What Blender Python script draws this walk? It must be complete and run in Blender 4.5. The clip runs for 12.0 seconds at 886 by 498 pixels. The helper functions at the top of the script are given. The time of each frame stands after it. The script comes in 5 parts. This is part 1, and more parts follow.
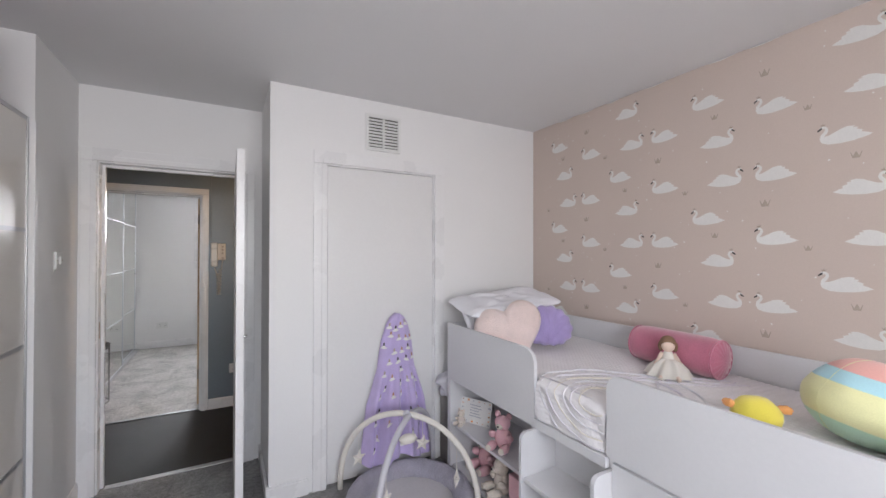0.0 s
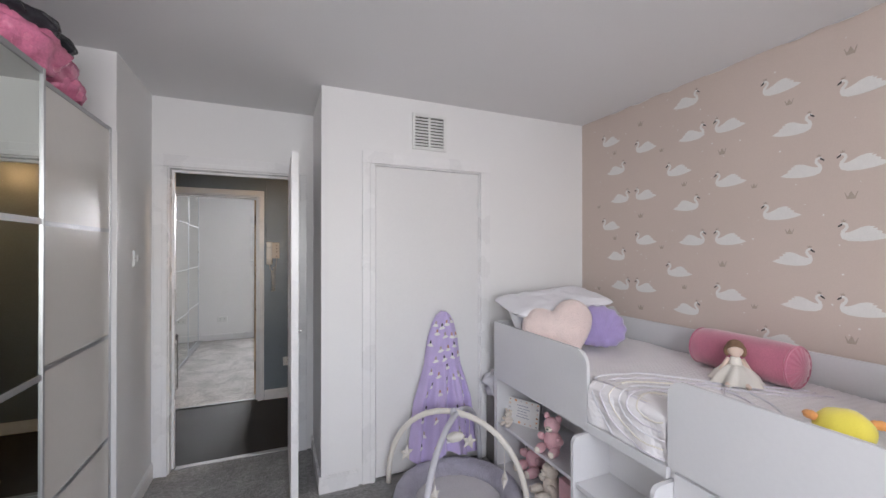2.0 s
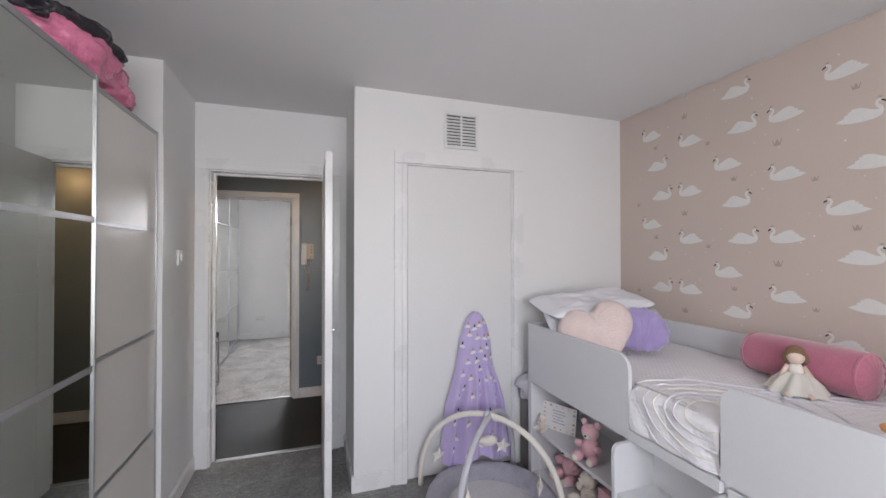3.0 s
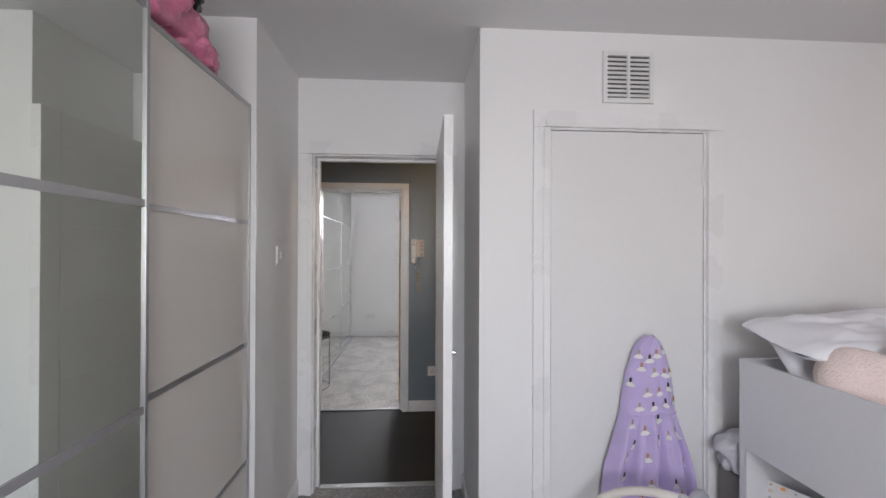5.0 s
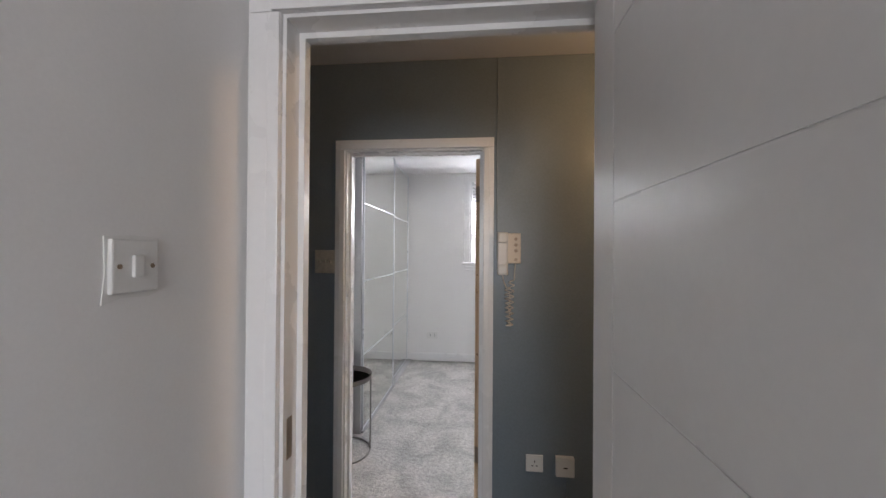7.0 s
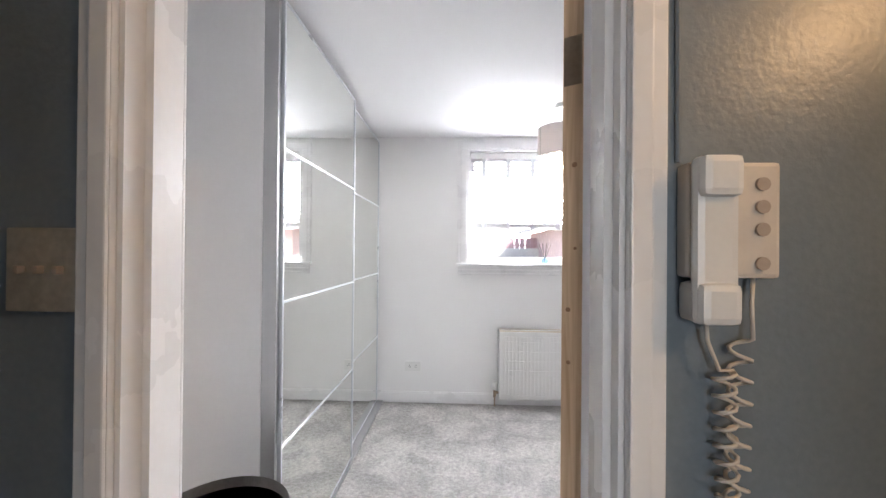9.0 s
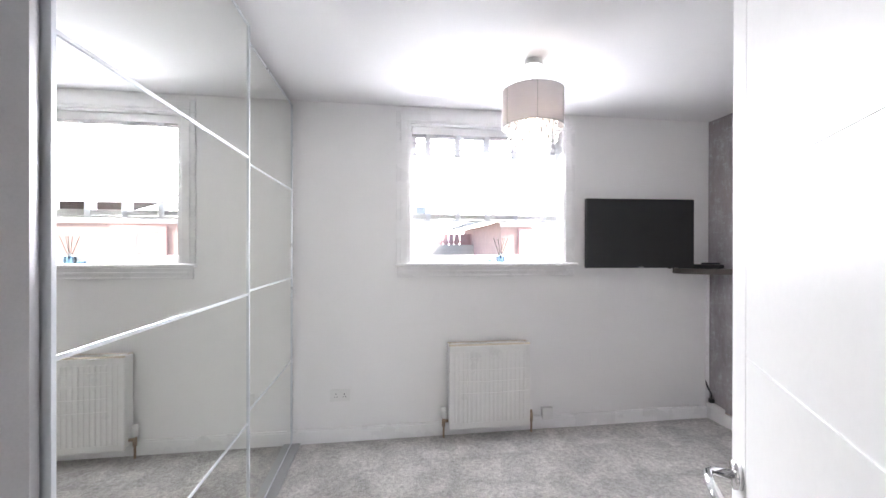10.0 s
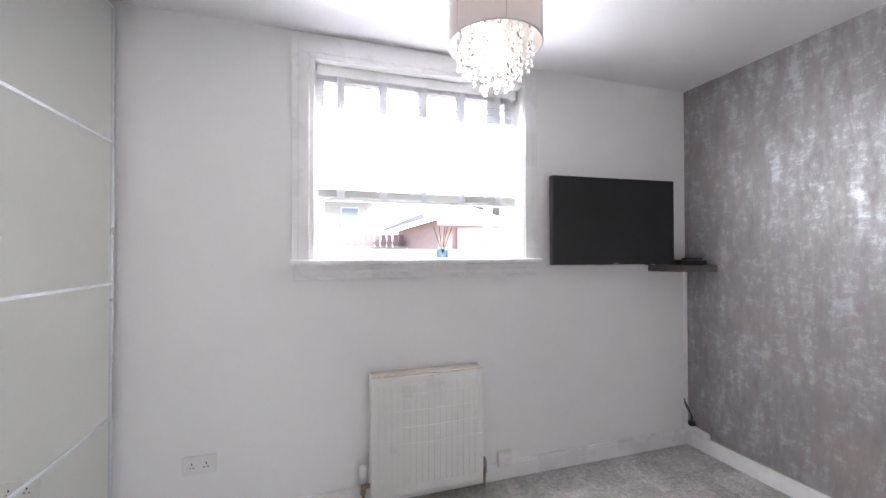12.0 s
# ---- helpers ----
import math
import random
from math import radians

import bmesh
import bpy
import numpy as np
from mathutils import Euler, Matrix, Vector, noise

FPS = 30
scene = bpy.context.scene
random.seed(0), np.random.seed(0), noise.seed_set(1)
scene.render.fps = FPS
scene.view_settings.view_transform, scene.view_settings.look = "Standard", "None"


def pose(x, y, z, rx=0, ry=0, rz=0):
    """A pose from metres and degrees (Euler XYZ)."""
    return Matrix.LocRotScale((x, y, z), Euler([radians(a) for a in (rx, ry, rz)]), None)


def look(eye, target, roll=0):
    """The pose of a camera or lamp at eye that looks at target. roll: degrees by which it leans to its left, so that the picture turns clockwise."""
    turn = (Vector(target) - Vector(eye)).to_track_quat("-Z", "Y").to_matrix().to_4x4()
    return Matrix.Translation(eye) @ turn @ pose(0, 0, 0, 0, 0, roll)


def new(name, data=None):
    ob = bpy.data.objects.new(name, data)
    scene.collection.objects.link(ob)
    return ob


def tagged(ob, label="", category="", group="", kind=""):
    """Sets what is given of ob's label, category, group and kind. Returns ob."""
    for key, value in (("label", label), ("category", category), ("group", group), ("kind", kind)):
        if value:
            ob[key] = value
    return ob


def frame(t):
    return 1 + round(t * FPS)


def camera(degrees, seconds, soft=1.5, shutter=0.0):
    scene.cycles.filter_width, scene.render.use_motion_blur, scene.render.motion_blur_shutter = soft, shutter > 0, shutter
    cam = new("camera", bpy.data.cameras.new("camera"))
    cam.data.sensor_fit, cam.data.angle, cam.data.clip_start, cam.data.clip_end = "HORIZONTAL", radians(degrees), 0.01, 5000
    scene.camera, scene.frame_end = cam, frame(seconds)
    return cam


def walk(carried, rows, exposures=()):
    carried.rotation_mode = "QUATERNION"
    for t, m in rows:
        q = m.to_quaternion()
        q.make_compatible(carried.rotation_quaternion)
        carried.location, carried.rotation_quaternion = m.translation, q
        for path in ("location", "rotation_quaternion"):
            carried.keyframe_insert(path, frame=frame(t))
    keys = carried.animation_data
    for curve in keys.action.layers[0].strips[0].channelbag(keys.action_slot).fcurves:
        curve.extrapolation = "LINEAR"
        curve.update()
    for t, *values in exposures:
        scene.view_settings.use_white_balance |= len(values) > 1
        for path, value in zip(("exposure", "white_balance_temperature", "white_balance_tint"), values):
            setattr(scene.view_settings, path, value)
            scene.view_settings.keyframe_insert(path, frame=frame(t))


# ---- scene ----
cam = camera(97.2, 12.0)
PATH = [
    (0, (0.365, 0.258, 1.46), (1.332, 2.008, 1.475), 0.1),
    (0.5, (0.356, 0.259, 1.45), (1.282, 2.032, 1.469), 0.1),
    (1, (0.353, 0.264, 1.446), (1.229, 2.061, 1.465), 0.0),
    (1.5, (0.348, 0.273, 1.453), (1.175, 2.095, 1.466), 0.1),
    (2, (0.34, 0.281, 1.458), (1.118, 2.123, 1.465), 0.0),
    (2.5, (0.341, 0.29, 1.445), (1.054, 2.158, 1.46), 0.0),
    (4.5, (0.325, 0.685, 1.432), (0.607, 2.665, 1.445), 0.0),
    (5, (0.304, 0.966, 1.439), (0.428, 2.963, 1.446), 0.2),
    (5.5, (0.296, 1.32, 1.435), (0.282, 3.32, 1.444), 0.1),
    (6, (0.277, 1.684, 1.428), (0.162, 3.68, 1.44), -0.2),
    (6.5, (0.216, 2.044, 1.446), (0.051, 4.037, 1.455), 0.1),
    (7, (0.158, 2.428, 1.439), (-0.043, 4.418, 1.452), 0.4),
    (7.5, (0.098, 2.85, 1.442), (-0.139, 4.835, 1.449), 0.6),
    (9.5, (-0.123, 4.268, 1.408), (-0.043, 6.266, 1.417), 0.3),
    (10, (-0.156, 4.628, 1.411), (0.127, 6.608, 1.407), 0.1),
    (10.5, (-0.118, 4.904, 1.369), (0.287, 6.863, 1.383), 0.1),
    (11, (-0.074, 5.146, 1.353), (0.442, 7.078, 1.372), -0.1),
    (11.5, (-0.01, 5.323, 1.343), (0.559, 7.241, 1.361), -0.1),
    (12, (0.042, 5.443, 1.331), (0.648, 7.349, 1.353), -0.1),
]
walk(cam, [(t, look(eye, target, roll)) for t, eye, target, roll in PATH],
     [(0.0, 1.41, 6500, 12.5), (5.5, 1.37, 6500, 12.5), (6.6, 1.38, 6500, 12.5), (7.5, 1.7, 6500, 12.5), (9.3, 2.02, 6500, 12), (10.0, 1.9, 6500, 13), (11.0, 1.78, 6500, 14), (12.0, 1.7, 6500, 14)])

# ---- light ----
world = bpy.data.worlds.new("world")
scene.world = world
world.use_nodes = True
wn = world.node_tree
sky = wn.nodes.new("ShaderNodeTexSky")
sky.sky_type, sky.sun_disc, sky.sun_elevation, sky.sun_rotation = "NISHITA", False, radians(42.6), radians(113)
wn.links.new(sky.outputs["Color"], wn.nodes["Background"].inputs["Color"])
wn.nodes["Background"].inputs["Strength"].default_value = 0.15

sun = new("sun", bpy.data.lights.new("sun", "SUN"))
sun.data.energy, sun.data.angle, sun.data.color = 5.0, radians(6), (1.0, 0.96, 0.9)
sun.matrix_world = look((7, -3, 7), (0, 0, 0))


def window_light(name, eye, target, width, height, watts, colour):
    lamp = new(name, bpy.data.lights.new(name, "AREA"))
    lamp.data.shape, lamp.data.size, lamp.data.size_y = "RECTANGLE", width, height
    lamp.data.energy, lamp.data.color = watts, colour
    lamp.matrix_world = look(eye, target)
    return lamp


window_light("south_window_light", (0.5, -1.03, 1.55), (0.6, 1, 0.95), 1.7, 1.25, 22, (0.95, 0.97, 1.0))
window_light("north_window_light", (0.62, 7.682, 2.0), (0.62, 5.9, 0.7), 1.1, 0.56, 30, (0.93, 0.96, 1.0))


def bulb(name, place, watts, colour, size):
    lamp = new(name, bpy.data.lights.new(name, "POINT"))
    lamp.data.energy, lamp.data.color, lamp.data.shadow_soft_size = watts, colour, size
    lamp.location = place
    return lamp


bulb("hall_bulb", (1.17, 3.65, 2.17), 5.0, (1.0, 0.60, 0.28), 0.04)
bulb("pendant_bulb", (0.66, 6.75, 2.055), 0.32, (1.0, 0.8, 0.55), 0.04)


# ---- materials ----
def nodes_of(name):
    m = bpy.data.materials.new(name)
    m.use_nodes = True
    return m, m.node_tree, m.node_tree.nodes["Principled BSDF"]


def mat(name, colour, rough=0.5, metal=0.0, vary=0.06, scale=6.0, grain=120.0, bump=0.1, depth=0.002, sheen=0.0, island=0.0):
    """A surface with large and fine variation of its colour, and fine relief."""
    m, tree, bsdf = nodes_of(name)
    link = tree.links.new
    coord = tree.nodes.new("ShaderNodeTexCoord")
    big = tree.nodes.new("ShaderNodeTexNoise")
    big.inputs["Scale"].default_value, big.inputs["Detail"].default_value = scale, 5
    fine = tree.nodes.new("ShaderNodeTexNoise")
    fine.inputs["Scale"].default_value, fine.inputs["Detail"].default_value = grain, 3
    for n in (big, fine):
        link(coord.outputs["Object"], n.inputs["Vector"])
    add = tree.nodes.new("ShaderNodeMath")
    add.operation = "ADD"
    link(big.outputs["Fac"], add.inputs[0])
    link(fine.outputs["Fac"], add.inputs[1])
    ramp = tree.nodes.new("ShaderNodeMapRange")
    ramp.inputs["From Min"].default_value, ramp.inputs["From Max"].default_value = 0.6, 1.4
    ramp.inputs["To Min"].default_value, ramp.inputs["To Max"].default_value = 1 - vary, 1 + vary
    link(add.outputs[0], ramp.inputs["Value"])
    tint = tree.nodes.new("ShaderNodeVectorMath")
    tint.operation = "SCALE"
    tint.inputs[0].default_value = colour
    link(ramp.outputs["Result"], tint.inputs["Scale"])
    link(tint.outputs["Vector"], bsdf.inputs["Base Color"])
    wear = tree.nodes.new("ShaderNodeMapRange")
    wear.inputs["To Min"].default_value, wear.inputs["To Max"].default_value = max(0.02, rough - 0.08), min(1, rough + 0.08)
    link(big.outputs["Fac"], wear.inputs["Value"])
    link(wear.outputs["Result"], bsdf.inputs["Roughness"])
    if bump:
        b = tree.nodes.new("ShaderNodeBump")
        b.inputs["Strength"].default_value, b.inputs["Distance"].default_value = bump, depth
        link(fine.outputs["Fac"], b.inputs["Height"])
        link(b.outputs["Normal"], bsdf.inputs["Normal"])
    bsdf.inputs["Metallic"].default_value = metal
    bsdf.inputs["Sheen Weight"].default_value = sheen
    return m


def carpet_mat(name, dark, light, patch):
    """Cut-pile carpet: tufts, and brushed patches where the pile lies over."""
    m, tree, bsdf = nodes_of(name)
    link = tree.links.new
    coord = tree.nodes.new("ShaderNodeTexCoord")
    tuft = tree.nodes.new("ShaderNodeTexNoise")
    tuft.inputs["Scale"].default_value, tuft.inputs["Detail"].default_value = 110, 5
    lay = tree.nodes.new("ShaderNodeTexNoise")
    lay.inputs["Scale"].default_value, lay.inputs["Detail"].default_value = 4.5, 6
    lay.inputs["Roughness"].default_value, lay.inputs["Distortion"].default_value = 0.62, 0.7
    clump = tree.nodes.new("ShaderNodeTexNoise")
    clump.inputs["Scale"].default_value, clump.inputs["Detail"].default_value = 38, 4
    for n in (tuft, lay, clump):
        link(coord.outputs["Object"], n.inputs["Vector"])
    mix = tree.nodes.new("ShaderNodeMix")
    mix.data_type = "RGBA"
    mix.inputs["A"].default_value, mix.inputs["B"].default_value = (*dark, 1), (*light, 1)
    r = tree.nodes.new("ShaderNodeMapRange")
    r.inputs["From Min"].default_value, r.inputs["From Max"].default_value = 0.3, 0.7
    link(tuft.outputs["Fac"], r.inputs["Value"])
    link(r.outputs["Result"], mix.inputs["Factor"])
    r2 = tree.nodes.new("ShaderNodeMapRange")
    r2.inputs["From Min"].default_value, r2.inputs["From Max"].default_value = 0.38, 0.62
    r2.inputs["To Min"].default_value, r2.inputs["To Max"].default_value = 1 - patch, 1 + patch * 0.6
    link(lay.outputs["Fac"], r2.inputs["Value"])
    r3 = tree.nodes.new("ShaderNodeMapRange")
    r3.inputs["From Min"].default_value, r3.inputs["From Max"].default_value = 0.3, 0.7
    r3.inputs["To Min"].default_value, r3.inputs["To Max"].default_value = 0.72, 1.2
    link(clump.outputs["Fac"], r3.inputs["Value"])
    mul = tree.nodes.new("ShaderNodeMath")
    mul.operation = "MULTIPLY"
    link(r2.outputs["Result"], mul.inputs[0])
    link(r3.outputs["Result"], mul.inputs[1])
    sc = tree.nodes.new("ShaderNodeVectorMath")
    sc.operation = "SCALE"
    link(mix.outputs["Result"], sc.inputs[0])
    link(mul.outputs[0], sc.inputs["Scale"])
    link(sc.outputs["Vector"], bsdf.inputs["Base Color"])
    h = tree.nodes.new("ShaderNodeMath")
    h.operation = "ADD"
    link(tuft.outputs["Fac"], h.inputs[0])
    link(clump.outputs["Fac"], h.inputs[1])
    b = tree.nodes.new("ShaderNodeBump")
    b.inputs["Strength"].default_value, b.inputs["Distance"].default_value = 0.9, 0.012
    link(h.outputs[0], b.inputs["Height"])
    link(b.outputs["Normal"], bsdf.inputs["Normal"])
    bsdf.inputs["Roughness"].default_value = 0.95
    bsdf.inputs["Sheen Weight"].default_value = 0.2
    return m


def silver_paper():
    """Grey distressed wallpaper with patches of metallic foil worn through in vertical strokes."""
    m, tree, bsdf = nodes_of("silver_wallpaper")
    link = tree.links.new
    coord = tree.nodes.new("ShaderNodeTexCoord")

    def field(sx, sz, scale, detail, rough):
        mp = tree.nodes.new("ShaderNodeMapping")
        mp.inputs["Scale"].default_value = (1, sx, sz)
        link(coord.outputs["Object"], mp.inputs["Vector"])
        n = tree.nodes.new("ShaderNodeTexNoise")
        n.inputs["Scale"].default_value, n.inputs["Detail"].default_value, n.inputs["Roughness"].default_value = scale, detail, rough
        link(mp.outputs["Vector"], n.inputs["Vector"])
        return n.outputs["Fac"]

    def between(value, a, b, c, d):
        r = tree.nodes.new("ShaderNodeMapRange")
        r.inputs["From Min"].default_value, r.inputs["From Max"].default_value = a, b
        r.inputs["To Min"].default_value, r.inputs["To Max"].default_value = c, d
        link(value, r.inputs["Value"])
        return r.outputs["Result"]

    strokes = field(2.8, 1.0, 3.2, 11, 0.76)
    cloud = field(1.3, 0.8, 1.5, 6, 0.6)
    flecks = field(1.0, 2.4, 12.0, 10, 0.82)
    mix = tree.nodes.new("ShaderNodeMix")
    mix.data_type = "RGBA"
    mix.inputs["A"].default_value, mix.inputs["B"].default_value = (0.225, 0.205, 0.208, 1), (0.355, 0.335, 0.35, 1)
    link(between(strokes, 0.36, 0.64, 0, 1), mix.inputs["Factor"])
    warm = tree.nodes.new("ShaderNodeMix")
    warm.data_type = "RGBA"
    warm.inputs["B"].default_value = (0.34, 0.285, 0.26, 1)
    link(mix.outputs["Result"], warm.inputs["A"])
    link(between(cloud, 0.45, 0.72, 0, 0.7), warm.inputs["Factor"])
    pale = tree.nodes.new("ShaderNodeMix")
    pale.data_type = "RGBA"
    pale.inputs["B"].default_value = (0.46, 0.46, 0.50, 1)
    link(warm.outputs["Result"], pale.inputs["A"])
    link(pale.outputs["Result"], bsdf.inputs["Base Color"])
    add = tree.nodes.new("ShaderNodeMath")
    add.operation = "ADD"
    link(flecks, add.inputs[0])
    link(strokes, add.inputs[1])
    foil = between(add.outputs[0], 1.03, 1.19, 0, 1)
    link(foil, pale.inputs["Factor"])
    gloss = tree.nodes.new("ShaderNodeMapRange")
    gloss.inputs["To Min"].default_value, gloss.inputs["To Max"].default_value = 0.45, 0.36
    link(foil, gloss.inputs["Value"])
    link(gloss.outputs["Result"], bsdf.inputs["Roughness"])
    metal = tree.nodes.new("ShaderNodeMath")
    metal.operation = "MULTIPLY"
    metal.inputs[1].default_value = 0.45
    link(foil, metal.inputs[0])
    link(metal.outputs[0], bsdf.inputs["Metallic"])
    b = tree.nodes.new("ShaderNodeBump")
    b.inputs["Strength"].default_value, b.inputs["Distance"].default_value = 0.12, 0.001
    link(add.outputs[0], b.inputs["Height"])
    link(b.outputs["Normal"], bsdf.inputs["Normal"])
    return m


def wood_mat():
    m, tree, bsdf = nodes_of("raw_pine")
    link = tree.links.new
    coord = tree.nodes.new("ShaderNodeTexCoord")
    mp = tree.nodes.new("ShaderNodeMapping")
    mp.inputs["Scale"].default_value = (40, 40, 1.6)
    n = tree.nodes.new("ShaderNodeTexNoise")
    n.inputs["Scale"].default_value, n.inputs["Detail"].default_value, n.inputs["Distortion"].default_value = 2.0, 5, 0.6
    ramp = tree.nodes.new("ShaderNodeValToRGB")
    ramp.color_ramp.elements[0].position, ramp.color_ramp.elements[0].color = 0.3, (0.5, 0.32, 0.19, 1)
    ramp.color_ramp.elements[1].position, ramp.color_ramp.elements[1].color = 0.65, (0.74, 0.54, 0.36, 1)
    link(coord.outputs["Object"], mp.inputs["Vector"])
    link(mp.outputs["Vector"], n.inputs["Vector"])
    link(n.outputs["Fac"], ramp.inputs["Fac"])
    link(ramp.outputs["Color"], bsdf.inputs["Base Color"])
    bsdf.inputs["Roughness"].default_value = 0.6
    return m


def glow(name, colour, strength):
    m, tree, bsdf = nodes_of(name)
    bsdf.inputs["Base Color"].default_value = (*colour, 1)
    bsdf.inputs["Emission Color"].default_value = (*colour, 1)
    bsdf.inputs["Emission Strength"].default_value = strength
    return m


def clear(name, colour, rough=0.0, ior=1.45):
    m, tree, bsdf = nodes_of(name)
    bsdf.inputs["Base Color"].default_value = (*colour, 1)
    bsdf.inputs["Transmission Weight"].default_value = 1.0
    bsdf.inputs["Roughness"].default_value, bsdf.inputs["IOR"].default_value = rough, ior
    return m


def cloth(name, colour, through_light):
    m, tree, bsdf = nodes_of(name)
    bsdf.inputs["Base Color"].default_value = (*colour, 1)
    bsdf.inputs["Roughness"].default_value = 0.8
    t = tree.nodes.new("ShaderNodeBsdfTranslucent")
    t.inputs["Color"].default_value = (*colour, 1)
    mix = tree.nodes.new("ShaderNodeMixShader")
    mix.inputs["Fac"].default_value = through_light
    tree.links.new(bsdf.outputs[0], mix.inputs[1])
    tree.links.new(t.outputs[0], mix.inputs[2])
    tree.links.new(mix.outputs[0], tree.nodes["Material Output"].inputs["Surface"])
    return m


def mirror_mat(name, colour):
    m, tree, bsdf = nodes_of(name)
    bsdf.inputs["Base Color"].default_value = (*colour, 1)
    bsdf.inputs["Metallic"].default_value, bsdf.inputs["Roughness"].default_value = 1.0, 0.012
    return m


WHITE_WALL = mat("white_wall_paint", (0.82, 0.81, 0.805), 0.6, vary=0.025, scale=1.5, grain=180, bump=0.12, depth=0.0015)
CEILING = mat("white_ceiling_paint", (0.76, 0.75, 0.755), 0.85, vary=0.02, scale=1.2, grain=150, bump=0.1, depth=0.001)
GLOSS = mat("white_gloss_paint", (0.82, 0.81, 0.81), 0.28, vary=0.025, scale=4, grain=50, bump=0.08, depth=0.001)
SATIN = mat("white_door_paint", (0.765, 0.755, 0.75), 0.35, vary=0.02, scale=3, grain=70, bump=0.05, depth=0.001)
PINK_PAPER = mat("blush_wallpaper", (0.60, 0.50, 0.445), 0.75, vary=0.05, scale=1.5, grain=260, bump=0.12, depth=0.001)
SWAN_WHITE = mat("swan_print_white", (0.74, 0.725, 0.70), 0.7, vary=0.05, scale=25, grain=150, bump=0)
PRINT_BROWN = mat("crown_print_brown", (0.42, 0.345, 0.285), 0.6, vary=0.1, bump=0)
PRINT_BLACK = mat("beak_print_black", (0.03, 0.028, 0.03), 0.6, vary=0.1, bump=0)
DARK_WALL = mat("slate_gloss_wall_paint", (0.188, 0.226, 0.262), 0.33, vary=0.1, scale=2.2, grain=90, bump=0.35, depth=0.002)
DARK_FLOOR = mat("black_hall_flooring", (0.016, 0.016, 0.017), 0.7, vary=0.25, scale=3, grain=160, bump=0.3, depth=0.002)
CARPET = carpet_mat("grey_carpet", (0.17, 0.165, 0.16), (0.37, 0.36, 0.355), 0.22)
CARPET_PALE = carpet_mat("pale_grey_carpet", (0.33, 0.312, 0.30), (0.585, 0.56, 0.535), 0.25)
SILVER = silver_paper()
PINE = wood_mat()
KNOT = mat("pine_knot", (0.30, 0.16, 0.085), 0.6, vary=0.2)
MIRROR = mirror_mat("wardrobe_mirror", (0.76, 0.795, 0.75))
MIRROR_PALE = mirror_mat("white_wardrobe_mirror", (0.85, 0.86, 0.83))
ALU = mat("brushed_aluminium", (0.46, 0.46, 0.47), 0.4, metal=0.8, vary=0.05, grain=200, bump=0.05)
ALU_WHITE = mat("pale_aluminium", (0.64, 0.66, 0.69), 0.3, metal=0.3, vary=0.03, bump=0.03)
LACQUER = mat("warm_white_gloss_panel", (0.72, 0.69, 0.65), 0.22, vary=0.015, scale=2, grain=40, bump=0)
BODY_WHITE = mat("white_cabinet_board", (0.78, 0.77, 0.77), 0.45, vary=0.02, grain=80, bump=0.03)
BED_WHITE = mat("white_bed_board", (0.71, 0.705, 0.72), 0.42, vary=0.02, scale=3, grain=80, bump=0.03)
CHROME = mat("chrome", (0.75, 0.75, 0.76), 0.12, metal=1.0, vary=0.03, bump=0)
BRASS = mat("tarnished_brass", (0.35, 0.27, 0.2), 0.4, metal=0.8, vary=0.15, bump=0.1)
STEEL = mat("brushed_steel_plate", (0.55, 0.50, 0.43), 0.4, metal=0.5, vary=0.2, scale=30, grain=90, bump=0.1)
PLASTIC = mat("white_plastic", (0.76, 0.755, 0.74), 0.35, vary=0.03, bump=0.02)
IVORY = mat("ivory_plastic", (0.66, 0.60, 0.53), 0.4, vary=0.04, bump=0.02)
BLACK = mat("black_plastic", (0.012, 0.012, 0.013), 0.4, vary=0.15, bump=0.03)
SCREEN = mat("switched_off_screen", (0.008, 0.009, 0.010), 0.33, vary=0.05, bump=0)
SHELF_GREY = mat("dark_grey_shelf", (0.10, 0.085, 0.078), 0.5, vary=0.2, scale=12, grain=90)
RAD_WHITE = mat("radiator_enamel", (0.79, 0.78, 0.76), 0.3, vary=0.025, grain=60, bump=0.03)
RAD_YELLOW = mat("yellowed_radiator_enamel", (0.66, 0.58, 0.46), 0.4, vary=0.12, scale=15)
GRILLE_DARK = mat("radiator_inside", (0.33, 0.29, 0.24), 0.7, vary=0.2)
VENT_SHADE = mat("vent_shade_colour", (0.10, 0.095, 0.09), 0.8, vary=0.2)
LILAC = mat("lilac_fleece", (0.54, 0.44, 0.72), 0.9, vary=0.12, scale=14, grain=260, bump=0.4, depth=0.004, sheen=0.4)
LILAC_VELVET = mat("lilac_velvet", (0.40, 0.32, 0.60), 0.8, vary=0.12, scale=14, grain=200, bump=0.2, depth=0.003, sheen=0.6)
BLUSH_FUR = mat("blush_plush_fur", (0.86, 0.70, 0.66), 0.95, vary=0.08, scale=18, grain=150, bump=0.8, depth=0.01, sheen=0.5)
ROSE_VELVET = mat("rose_velvet", (0.52, 0.16, 0.24), 0.75, vary=0.18, scale=12, grain=200, bump=0.15, depth=0.003, sheen=0.7)
LINEN = mat("white_pillow_cotton", (0.83, 0.82, 0.86), 0.85, vary=0.04, scale=12, grain=300, bump=0.2)
QUILT = mat("white_dotted_quilt", (0.86, 0.835, 0.85), 0.9, vary=0.05, scale=10, grain=300, bump=0.3)
QUILT_CREAM = mat("cream_quilt_piping", (0.83, 0.78, 0.71), 0.9, vary=0.05, bump=0.2)
QUILT_LILAC = mat("lilac_quilt_piping", (0.77, 0.735, 0.79), 0.9, vary=0.05, bump=0.2)
